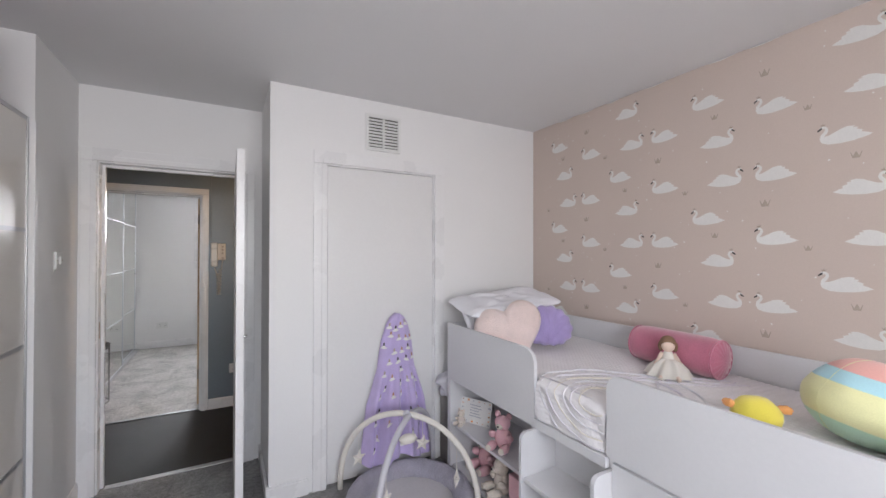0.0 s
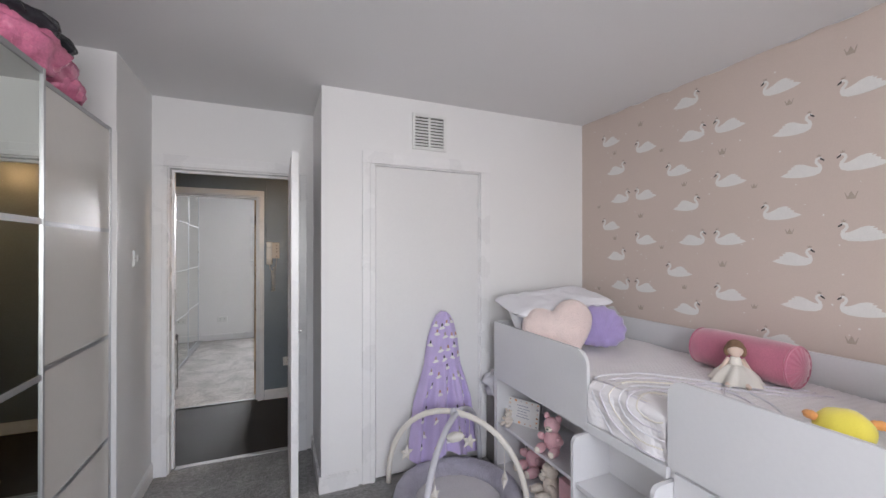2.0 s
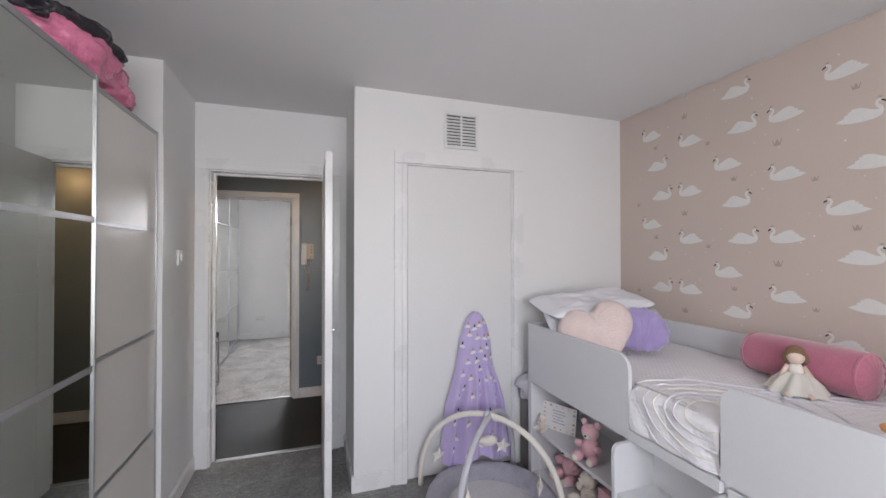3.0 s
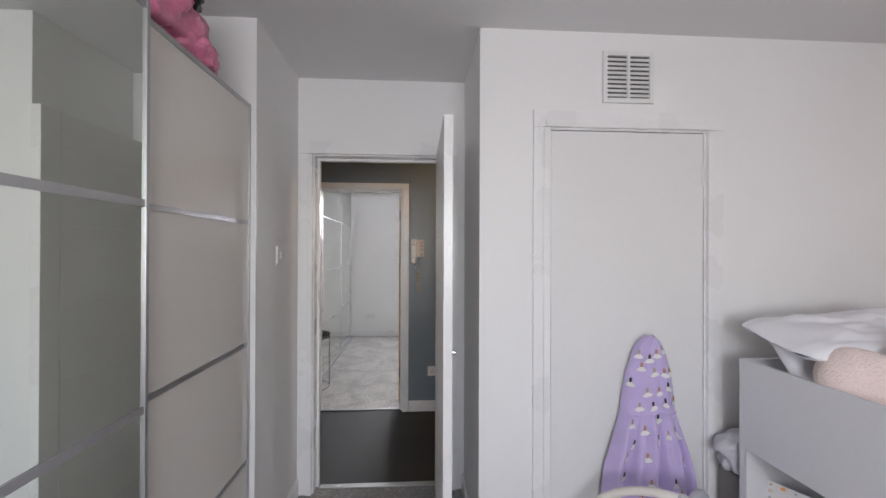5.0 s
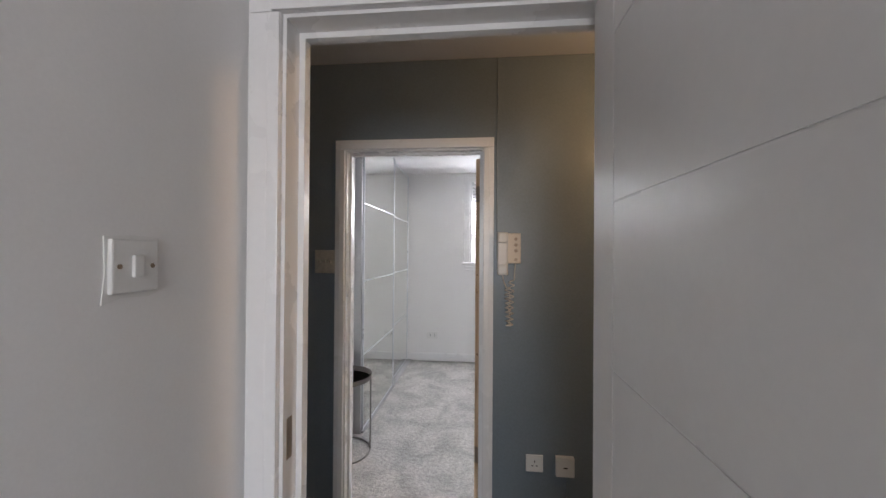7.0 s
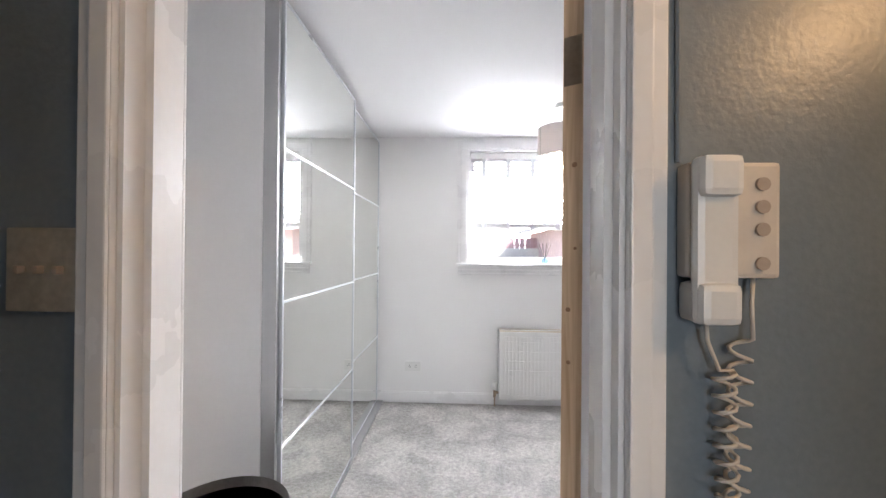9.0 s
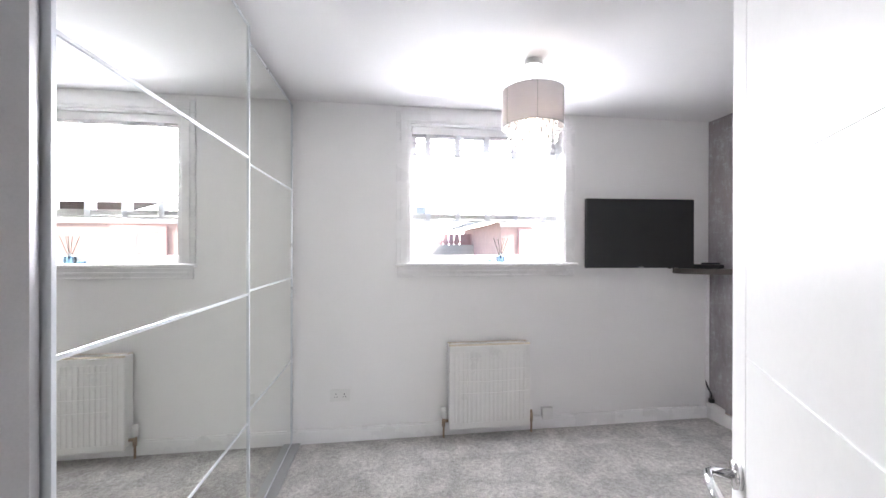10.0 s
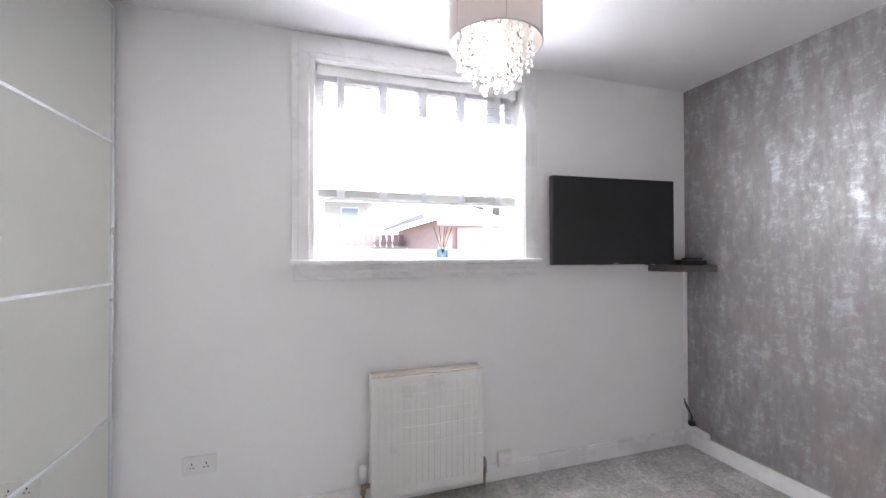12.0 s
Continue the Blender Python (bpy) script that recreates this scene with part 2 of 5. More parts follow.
GREY_FUR = mat("grey_lilac_fur", (0.43, 0.41, 0.49), 0.95, vary=0.2, scale=22, grain=120, bump=1.0, depth=0.015, sheen=0.4)
PLAYMAT = mat("cream_waffle_mat", (0.64, 0.62, 0.63), 0.95, vary=0.06, scale=10, grain=90, bump=0.6, depth=0.006)
CREAM_CLOTH = mat("cream_cloth", (0.76, 0.72, 0.66), 0.9, vary=0.05, grain=260, bump=0.3)
GREY_CLOTH = mat("pale_grey_cloth", (0.55, 0.54, 0.58), 0.9, vary=0.05, grain=260, bump=0.3)
YELLOW = mat("yellow_plush", (0.85, 0.72, 0.10), 0.9, vary=0.05, grain=220, bump=0.4, sheen=0.4)
ORANGE = mat("orange_plush", (0.80, 0.36, 0.12), 0.9, vary=0.06, grain=220, bump=0.4, sheen=0.3)
PASTEL = [mat("pastel_coral_plush", (0.82, 0.42, 0.37), 0.9, grain=220, bump=0.4, sheen=0.4),
          mat("pastel_blue_plush", (0.42, 0.68, 0.74), 0.9, grain=220, bump=0.4, sheen=0.4),
          mat("pastel_yellow_plush", (0.78, 0.76, 0.42), 0.9, grain=220, bump=0.4, sheen=0.4),
          mat("pastel_green_plush", (0.50, 0.72, 0.56), 0.9, grain=220, bump=0.4, sheen=0.4)]
SKIN = mat("doll_cloth", (0.74, 0.58, 0.49), 0.9, vary=0.04)
HAIR = mat("doll_brown_wool", (0.22, 0.13, 0.08), 0.9, vary=0.2, grain=90, bump=0.6)
TOY_PINK = mat("pink_plush", (0.82, 0.50, 0.55), 0.95, vary=0.1, scale=20, grain=160, bump=0.6, depth=0.006)
TOY_CREAM = mat("cream_plush", (0.80, 0.72, 0.64), 0.95, vary=0.1, scale=20, grain=160, bump=0.6, depth=0.006)
CARD = mat("white_card", (0.78, 0.77, 0.76), 0.6, vary=0.03, bump=0)
CARD_GREY = mat("grey_print", (0.42, 0.42, 0.48), 0.7, vary=0.05, bump=0)
CARD_RUST = mat("rust_print", (0.48, 0.25, 0.14), 0.7, vary=0.2, bump=0)
BAG_PINK = mat("pink_plastic_bag", (0.72, 0.22, 0.36), 0.25, vary=0.18, scale=10, bump=0.1)
BAG_BLACK = mat("black_plastic_bag", (0.03, 0.028, 0.035), 0.25, vary=0.3, scale=12, bump=0.1)
SHADE = cloth("string_shade", (0.66, 0.63, 0.65), 0.5)
BLIND = cloth("white_blind_slat", (0.78, 0.78, 0.81), 0.32)
BULB_GLOW = glow("lit_bulb", (1.0, 0.86, 0.62), 10)
CRYSTAL = clear("crystal_drop", (0.98, 0.97, 0.94), 0.05)
PANE = clear("window_glass", (1, 1, 1), 0.0, 1.1)
BLUE_GLASS = clear("blue_diffuser_glass", (0.35, 0.55, 0.75), 0.02)
TRAY_GREY = mat("dark_grey_metal", (0.24, 0.225, 0.215), 0.5, metal=0.3, vary=0.15)
FENCE = mat("red_brown_fence", (0.55, 0.34, 0.33), 0.85, vary=0.2, scale=5, grain=50, bump=0.4)
BRICK = mat("red_brick", (0.55, 0.38, 0.34), 0.85, vary=0.15, scale=8, grain=60, bump=0.3)
MORTAR = mat("pale_render", (0.55, 0.51, 0.46), 0.9, vary=0.1, scale=4, grain=60, bump=0.3)
ROOF = mat("grey_roof_sheet", (0.34, 0.33, 0.33), 0.8, vary=0.15)
HOUSE_GLASS = mat("daylit_window_glass", (0.30, 0.33, 0.36), 0.1, vary=0.1, bump=0)
GROUND = mat("pale_paving", (0.20, 0.195, 0.185), 0.9, vary=0.2, scale=1.5, grain=40, bump=0.3)


# ---- builders ----
def box(bm, x0, x1, y0, y1, z0, z1, bevel=0.0):
    r = bmesh.ops.create_cube(bm, size=1.0, matrix=Matrix.LocRotScale(((x0 + x1) / 2, (y0 + y1) / 2, (z0 + z1) / 2), None, (abs(x1 - x0), abs(y1 - y0), abs(z1 - z0))))
    if bevel:
        edges = list({e for v in r["verts"] for e in v.link_edges})
        bmesh.ops.bevel(bm, geom=edges, offset=bevel, segments=2, affect="EDGES", profile=0.6)
    return bm


def boxed(x0, x1, y0, y1, z0, z1, bevel=0.0):
    return box(bmesh.new(), x0, x1, y0, y1, z0, z1, bevel)


def rod(bm, a, b, r, r2=None, n=12):
    a, b = Vector(a), Vector(b)
    q = (b - a).to_track_quat("Z", "Y")
    bmesh.ops.create_cone(bm, cap_ends=True, segments=n, radius1=r, radius2=r if r2 is None else r2, depth=(b - a).length, matrix=Matrix.LocRotScale((a + b) / 2, q, None))
    return bm


def rodded(a, b, r, r2=None, n=12):
    return rod(bmesh.new(), a, b, r, r2, n)


def ball(bm, c, rx, ry, rz, turn=(0, 0, 0), u=20, v=12, lump=0.0, seed=0.0):
    r = bmesh.ops.create_uvsphere(bm, u_segments=u, v_segments=v, radius=1)
    m = Matrix.LocRotScale(c, Euler([radians(a) for a in turn]), (rx, ry, rz))
    for w in r["verts"]:
        if lump:
            w.co *= 1 + lump * noise.noise(w.co * 2.3 + Vector((seed, 1.3 * seed, 4)))
        w.co = m @ w.co
    return bm


def balled(c, rx, ry, rz, turn=(0, 0, 0), u=20, v=12, lump=0.0, seed=0.0):
    return ball(bmesh.new(), c, rx, ry, rz, turn, u, v, lump, seed)


def tube(bm, points, r, n=8, closed=False):
    """A round tube along a line of points."""
    pts = [Vector(p) for p in points]
    rings = []
    up = Vector((0.13, 0.21, 0.97))
    for i, p in enumerate(pts):
        d = pts[min(i + 1, len(pts) - 1)] - pts[max(i - 1, 0)]
        side = d.cross(up)
        side = side.normalized() if side.length > 1e-6 else Vector((1, 0, 0))
        o = side.cross(d).normalized()
        rings.append([bm.verts.new(p + r * (math.cos(k * math.tau / n) * side + math.sin(k * math.tau / n) * o)) for k in range(n)])
    for a, b in zip(rings, rings[1:]):
        for k in range(n):
            bm.faces.new((a[k], a[(k + 1) % n], b[(k + 1) % n], b[k]))
    bm.faces.new(rings[0])
    bm.faces.new(reversed(rings[-1]))
    return bm


def sheet(bm, f, nu, nv):
    """A grid of nu by nv faces from f(u, v) with u and v from 0 to 1."""
    g = [[bm.verts.new(f(i / nu, j / nv)) for j in range(nv + 1)] for i in range(nu + 1)]
    for i in range(nu):
        for j in range(nv):
            bm.faces.new((g[i][j], g[i + 1][j], g[i + 1][j + 1], g[i][j + 1]))
    return bm


def prism(bm, outline, depth, m):
    """An outline in a plane, given a thickness, at the pose m."""
    n = len(outline)
    a = [bm.verts.new(m @ Vector((x, y, 0))) for x, y in outline]
    b = [bm.verts.new(m @ Vector((x, y, depth))) for x, y in outline]
    bm.faces.new(list(reversed(a)))
    bm.faces.new(b)
    for i in range(n):
        bm.faces.new((a[i], a[(i + 1) % n], b[(i + 1) % n], b[i]))
    return bm


def mesh_of(name, bm, materials, smooth=False):
    bmesh.ops.recalc_face_normals(bm, faces=bm.faces)
    me = bpy.data.meshes.new(name)
    bm.to_mesh(me)
    bm.free()
    for m in materials if isinstance(materials, (list, tuple)) else [materials]:
        me.materials.append(m)
    if smooth:
        for p in me.polygons:
            p.use_smooth = True
    return me


def part(name, bm, material, parent, label="", smooth=False):
    ob = new(name, mesh_of(name, bm, material, smooth))
    ob.parent = parent
    if label:
        ob["label"] = label
    return ob


def thing(name, label, category, group="", kind="", at=None):
    ob = new(name)
    if at is not None:
        ob.matrix_basis = at
    return tagged(ob, label, category, group, kind)


def solid(name, bm, material, label, category, group="", kind="", smooth=False):
    return tagged(new(name, mesh_of(name, bm, material, smooth)), label, category, group, kind)


def structure(name, bm, material, label, category):
    return solid(name, bm, material, label, category, kind="structure")


# ---- the shell ----
PINK_X, CUP_Y, DOOR_Y, HALL_Y0, HALL_Y1, R2_Y0, R2_Y1, R2_E, R2_W = 2.586, 2.73, 3.318, 3.43, 4.48, 4.60, 7.563, 2.516, -1.215
TOP1, TOP2 = 2.455, 2.472


def wall_x(bm, x0, x1, y0, y1, top, hole=None):
    """A wall that runs along x, with one opening (from, to, sill, head)."""
    if not hole:
        return box(bm, x0, x1, y0, y1, 0, top)
    a, b, lo, hi = hole
    box(bm, x0, a, y0, y1, 0, top)
    box(bm, b, x1, y0, y1, 0, top)
    box(bm, a, b, y0, y1, hi, top)
    if lo > 0:
        box(bm, a, b, y0, y1, 0, lo)
    return bm


structure("floor_bedroom", boxed(-1.15, 2.70, -1.1, 3.385, -0.1, 0), CARPET, "grey cut-pile carpet in the child's bedroom", "carpet")
structure("floor_hall", boxed(-1.5, 2.7, 3.385, 4.54, -0.1, -0.004), DARK_FLOOR, "matt black flooring in the hallway", "floor")
structure("floor_front_room", boxed(-1.32, 2.62, 4.54, 7.6, -0.1, 0), CARPET_PALE, "pale grey brushed carpet in the bright bedroom", "carpet")
structure("ceiling_bedroom", boxed(-1.15, 2.70, -1.1, 3.37, TOP1, TOP1 + 0.1), CEILING, "plain white ceiling of the child's bedroom", "ceiling")
structure("ceiling_hall", boxed(-1.5, 2.7, 3.37, 4.54, TOP1 + 0.002, TOP1 + 0.1), CEILING, "plain off-white hallway ceiling", "ceiling")
structure("ceiling_front_room", boxed(-1.4, 2.6, 4.54, 7.8, TOP2, TOP2 + 0.1), CEILING, "plain white ceiling of the bright bedroom", "ceiling")
structure("wall_cupboard", wall_x(bmesh.new(), 0.58, PINK_X, CUP_Y, CUP_Y + 0.1, TOP1, (0.885, 1.672, 0, 2.022)), WHITE_WALL, "white painted wall round the cupboard", "wall")
structure("wall_cupboard_return", boxed(0.58, 0.68, CUP_Y + 0.1, DOOR_Y, 0, TOP1), WHITE_WALL, "white painted side wall of the cupboard", "wall")
structure("wall_cupboard_inside", boxed(0.70, 1.9, 2.95, 3.0, 0, TOP1 - 0.01), WHITE_WALL, "plain wall at the back of the cupboard", "wall")
structure("wall_door_bedroom", wall_x(bmesh.new(), -1.15, 2.7, DOOR_Y, 3.37, TOP1, (-0.337, 0.475, 0, 2.018)), WHITE_WALL, "white painted wall round the bedroom door", "wall")
structure("wall_door_hall", wall_x(bmesh.new(), -1.4, 2.7, 3.37, HALL_Y0, TOP1, (-0.337, 0.475, 0, 2.018)), DARK_WALL, "slate grey hallway wall round the bedroom door", "wall")
structure("wall_switch_nib", boxed(-1.15, -0.408, 2.722, DOOR_Y, 0, TOP1), WHITE_WALL, "white painted wall stub beside the wardrobe", "wall")
structure("wall_west", boxed(-1.15, -1.05, -1.1, 2.722, 0, TOP1), WHITE_WALL, "white painted wall behind the wardrobe", "wall")
structure("wall_south", wall_x(bmesh.new(), -1.05, PINK_X, -1.2, -1.0, TOP1, (-0.35, 1.35, 0.92, 2.18)), WHITE_WALL, "white painted window wall", "wall")
wall_pink = structure("wall_pink", boxed(PINK_X, 2.70, -1.2, DOOR_Y, 0, TOP1), PINK_PAPER, "blush pink wallpaper printed with white crowned swans", "wall")
structure("wall_hall_north", wall_x(bmesh.new(), -1.4, 2.7, HALL_Y1, 4.54, TOP1, (-0.60, 0.18, 0, 1.996)), DARK_WALL, "glossy slate grey hallway wall", "wall")
structure("wall_front_room_south", wall_x(bmesh.new(), R2_W, R2_E, 4.54, R2_Y0, TOP2, (-0.60, 0.18, 0, 1.996)), WHITE_WALL, "white painted wall round the bedroom doorway", "wall")
structure("wall_hall_west", boxed(-1.5, -1.4, 3.37, 4.54, 0, TOP1), DARK_WALL, "slate grey end wall of the hallway", "wall")
structure("wall_hall_east", boxed(2.6, 2.7, HALL_Y0, HALL_Y1, 0, TOP1), DARK_WALL, "slate grey end wall of the hallway", "wall")
structure("wall_front_room_west", boxed(R2_W - 0.1, R2_W, 4.54, R2_Y1, 0, TOP2), WHITE_WALL, "white painted wall behind the mirrored wardrobe", "wall")
structure("wall_front_room_east", boxed(R2_E, R2_E + 0.1, 4.54, R2_Y1, 0, TOP2), SILVER, "silver grey distressed metallic wallpaper", "wall")
WIN = (0.02, 1.218, 1.30, 2.342)
structure("wall_window", wall_x(bmesh.new(), R2_W, R2_E + 0.1, R2_Y1, 7.80, TOP2, WIN), WHITE_WALL, "white painted window wall", "wall")


def skirting(name, x0, x1, y0, y1, height):
    bm = boxed(x0, x1, y0, y1, 0.0, height - 0.012)
    gx, gy = (0.004, 0) if abs(x1 - x0) < abs(y1 - y0) else (0, 0.004)
    box(bm, x0 + gx, x1 - gx, y0 + gy, y1 - gy, height - 0.012, height, 0.002)
    return structure(name, bm, GLOSS, "white gloss painted skirting board", "skirting board")


skirting("baseboard_1", 0.565, 0.80, CUP_Y - 0.015, CUP_Y, 0.10)
skirting("baseboard_2", 1.76, PINK_X, CUP_Y - 0.015, CUP_Y, 0.10)
skirting("baseboard_3", 0.565, 0.58, CUP_Y, DOOR_Y, 0.10)
skirting("baseboard_4", -0.408, -0.393, 2.722, DOOR_Y, 0.10)
skirting("baseboard_5", 0.218, 2.6, HALL_Y1 - 0.015, HALL_Y1, 0.095)
skirting("baseboard_6", -1.4, -0.638, HALL_Y1 - 0.015, HALL_Y1, 0.095)
skirting("baseboard_7", -0.84, R2_E - 0.022, R2_Y1 - 0.022, R2_Y1, 0.10)
skirting("baseboard_8", R2_E - 0.022, R2_E, R2_Y0, R2_Y1, 0.095)
structure("trim_threshold_1", boxed(-0.29, 0.44, 3.36, 3.40, 0.0, 0.006, 0.002), ALU, "thin metal carpet strip in the doorway", "threshold")
structure("trim_threshold_2", boxed(-0.575, 0.155, 4.52, 4.555, 0.0, 0.006, 0.002), ALU, "thin metal carpet strip in the doorway", "threshold")


def doorway(name, x0, x1, y_face, y_back, head, wide, label, back_trim=True):
    """Lining, stops and moulded architrave of an opening from x0 to x1."""
    d = thing(name, label, "door frame", kind="structure")
    t = 0.025
    part("lining", boxed(x0 - t, x0, y_face, y_back, 0, head), GLOSS, d)
    part("lining", boxed(x1, x1 + t, y_face, y_back, 0, head), GLOSS, d)
    part("lining", boxed(x0 - t, x1 + t, y_face, y_back, head, head + t - 0.004), GLOSS, d)
    for y0, s in ((y_face, -1), (y_back, 1)) if back_trim else ((y_face, -1),):
        for a, b in ((x0 - wide, x0 - 0.008), (x1 + 0.008, x1 + wide)):
            bm = boxed(a, b, y0, y0 + s * 0.014, 0, head + 0.008, 0.003)
            inner = b if a < x0 else a
            box(bm, inner - 0.03 if a < x0 else inner, inner if a < x0 else inner + 0.03, y0 + s * 0.0142, y0 + s * 0.021, 0, head + 0.004, 0.003)
            part("architrave", bm, GLOSS, d)
        bm = boxed(x0 - wide, x1 + wide, y0, y0 + s * 0.0145, head + 0.0085, head + wide, 0.003)
        box(bm, x0 - 0.03, x1 + 0.03, y0 + s * 0.0147, y0 + s * 0.022, head + 0.0085, head + 0.038, 0.003)
        part("architrave", bm, GLOSS, d)
    return d


def leaf_parts(d, m, width, height, thick, edge_material=None):
    """A flush door leaf with engraved lines: a core and raised panels each side. The hinge is at x 0, the leaf runs along +x."""
    core = bmesh.new()
    box(core, 0, width, -thick / 2 + 0.002, thick / 2 - 0.002, 0.008, height)
    bmesh.ops.transform(core, matrix=m, verts=core.verts)
    # Brighter paint than the panels: puts the light caught by the grooves into colour.
    part("lit_groove_core", core, GLOSS, d)
    if edge_material:
        bm = boxed(-0.004, -0.0005, -thick / 2, thick / 2, 0.008, height)
        bmesh.ops.transform(bm, matrix=m, verts=bm.verts)
        part("hinge_edge", bm, edge_material, d, "unpainted pine hinge edge")
    margin, near, gap = 0.13, 0.085, 0.002
    LINES = (0.008, 0.25, 0.57, 0.89, 1.214, 1.536, 1.86)
    for s in (-1, 1):
        cols = ((0, margin), (margin, width - near), (width - near, width))
        for i, (a, b) in enumerate(cols):
            rows = [(0.008, height)] if i != 1 else list(zip(LINES, (*LINES[1:], height)))
            for lo, hi in rows:
                y0, y1 = sorted((s * (thick / 2 - 0.002), s * thick / 2))
                bm = boxed(a + (gap if i else 0), b - (gap if i < 2 else 0), y0, y1, lo + (gap if i == 1 and lo > 0.1 else 0), hi - (gap if i == 1 and hi < height - 0.1 else 0))
                bmesh.ops.transform(bm, matrix=m, verts=bm.verts)
                part("door_panel", bm, SATIN, d)


def lever(d, m, side):
    """A chrome lever handle on a round rose."""
    h = part("door_handle", rodded((0, 0, 0), (0, side * 0.012, 0), 0.026, n=20), CHROME, d, "chrome lever handle", True)
    h.matrix_basis = m
    part("lever", tube(bmesh.new(), [(0, side * 0.012, 0), (0, side * 0.045, 0), (-0.012, side * 0.055, 0), (-0.04, side * 0.057, 0), (-0.115, side * 0.055, 0)], 0.009, 10), CHROME, h, smooth=True)


door_1 = doorway("door_1", -0.312, 0.45, DOOR_Y, HALL_Y0, 1.997, 0.085, "white panelled bedroom door standing wide open")
part("door_stop", boxed(-0.312, -0.297, 3.385, 3.415, 0, 1.982), GLOSS, door_1)
part("door_stop", boxed(0.435, 0.45, 3.385, 3.415, 0, 1.982), GLOSS, door_1)
part("door_stop", boxed(-0.312, 0.45, 3.385, 3.415, 1.982, 1.997), GLOSS, door_1)
part("strike_plate", boxed(-0.313, -0.3105, 3.335, 3.36, 0.93, 1.03), BRASS, door_1, "worn metal strike plate")
leaf_parts(door_1, pose(0.426, 3.335, 0, 0, 0, -90), 0.755, 2.005, 0.038)
part("latch_stub", rodded((0.446, 2.64, 1.0), (0.462, 2.64, 1.0), 0.008), CHROME, door_1, "bare chrome latch spindle")

door_2 = doorway("door_2", -0.575, 0.155, HALL_Y1, R2_Y0 + 0.004, 1.975, 0.06, "white panelled door with a raw pine edge standing wide open")
part("door_stop", boxed(-0.575, -0.562, 4.52, 4.55, 0, 1.962), GLOSS, door_2)
part("door_stop", boxed(-0.575, 0.155, 4.52, 4.55, 1.962, 1.975), GLOSS, door_2)
part("door_stop", boxed(0.142, 0.155, 4.505, 4.538, 0, 1.962), GLOSS, door_2)
D2 = pose(0.137, 4.646, 0, 0, 0, 58.3)
leaf_parts(door_2, D2, 0.79, 1.965, 0.036, PINE)
lever(door_2, D2 @ pose(0.735, 0.018, 0.98), 1)
lever(door_2, D2 @ pose(0.735, -0.018, 0.98), -1)
for z in (0.25, 1.72):
    bm = boxed(-0.006, -0.0042, -0.016, 0.016, z, z + 0.09)
    bmesh.ops.transform(bm, matrix=D2, verts=bm.verts)
    part("hinge", bm, BRASS, door_2, "dark metal hinge")

for y, z, r in ((-0.004, 1.573, 0.005), (0.006, 1.307, 0.0045), (0.005, 1.21, 0.004), (-0.006, 1.42, 0.003), (0.002, 0.86, 0.006)):
    bm = rodded((-0.0052, y, z), (-0.0038, y, z), r, n=10)
    bmesh.ops.transform(bm, matrix=D2, verts=bm.verts)
    part("knot", bm, KNOT, door_2, "brown knot in the pine")

door_3 = doorway("door_3", 0.91, 1.648, CUP_Y, CUP_Y + 0.1, 1.998, 0.085, "plain white flush cupboard door, shut", back_trim=False)
part("leaf", boxed(0.9125, 1.6455, CUP_Y + 0.004, CUP_Y + 0.042, 0.014, 1.9945, 0.001), SATIN, door_3)
for x in (0.9125, 1.6455):
    for z in (0.2, 1.75):
        part("hinge", rodded((x, CUP_Y + 0.003, z), (x, CUP_Y + 0.003, z + 0.1), 0.006), SATIN, door_3)

# south window, behind the start of the walk
w = thing("window_2", "white framed bedroom window", "window", kind="structure")
for a, b, lo, hi in ((-0.35, -0.29, 0.92, 2.18), (1.29, 1.35, 0.92, 2.18), (-0.29, 1.29, 0.92, 0.98), (-0.29, 1.29, 2.12, 2.18), (0.47, 0.53, 0.98, 2.12)):
    part("window_frame", boxed(a, b, -1.16, -1.10, lo, hi), GLOSS, w)
part("window_sill", boxed(-0.4, 1.4, -1.10, -0.96, 0.89, 0.92, 0.006), GLOSS, w)

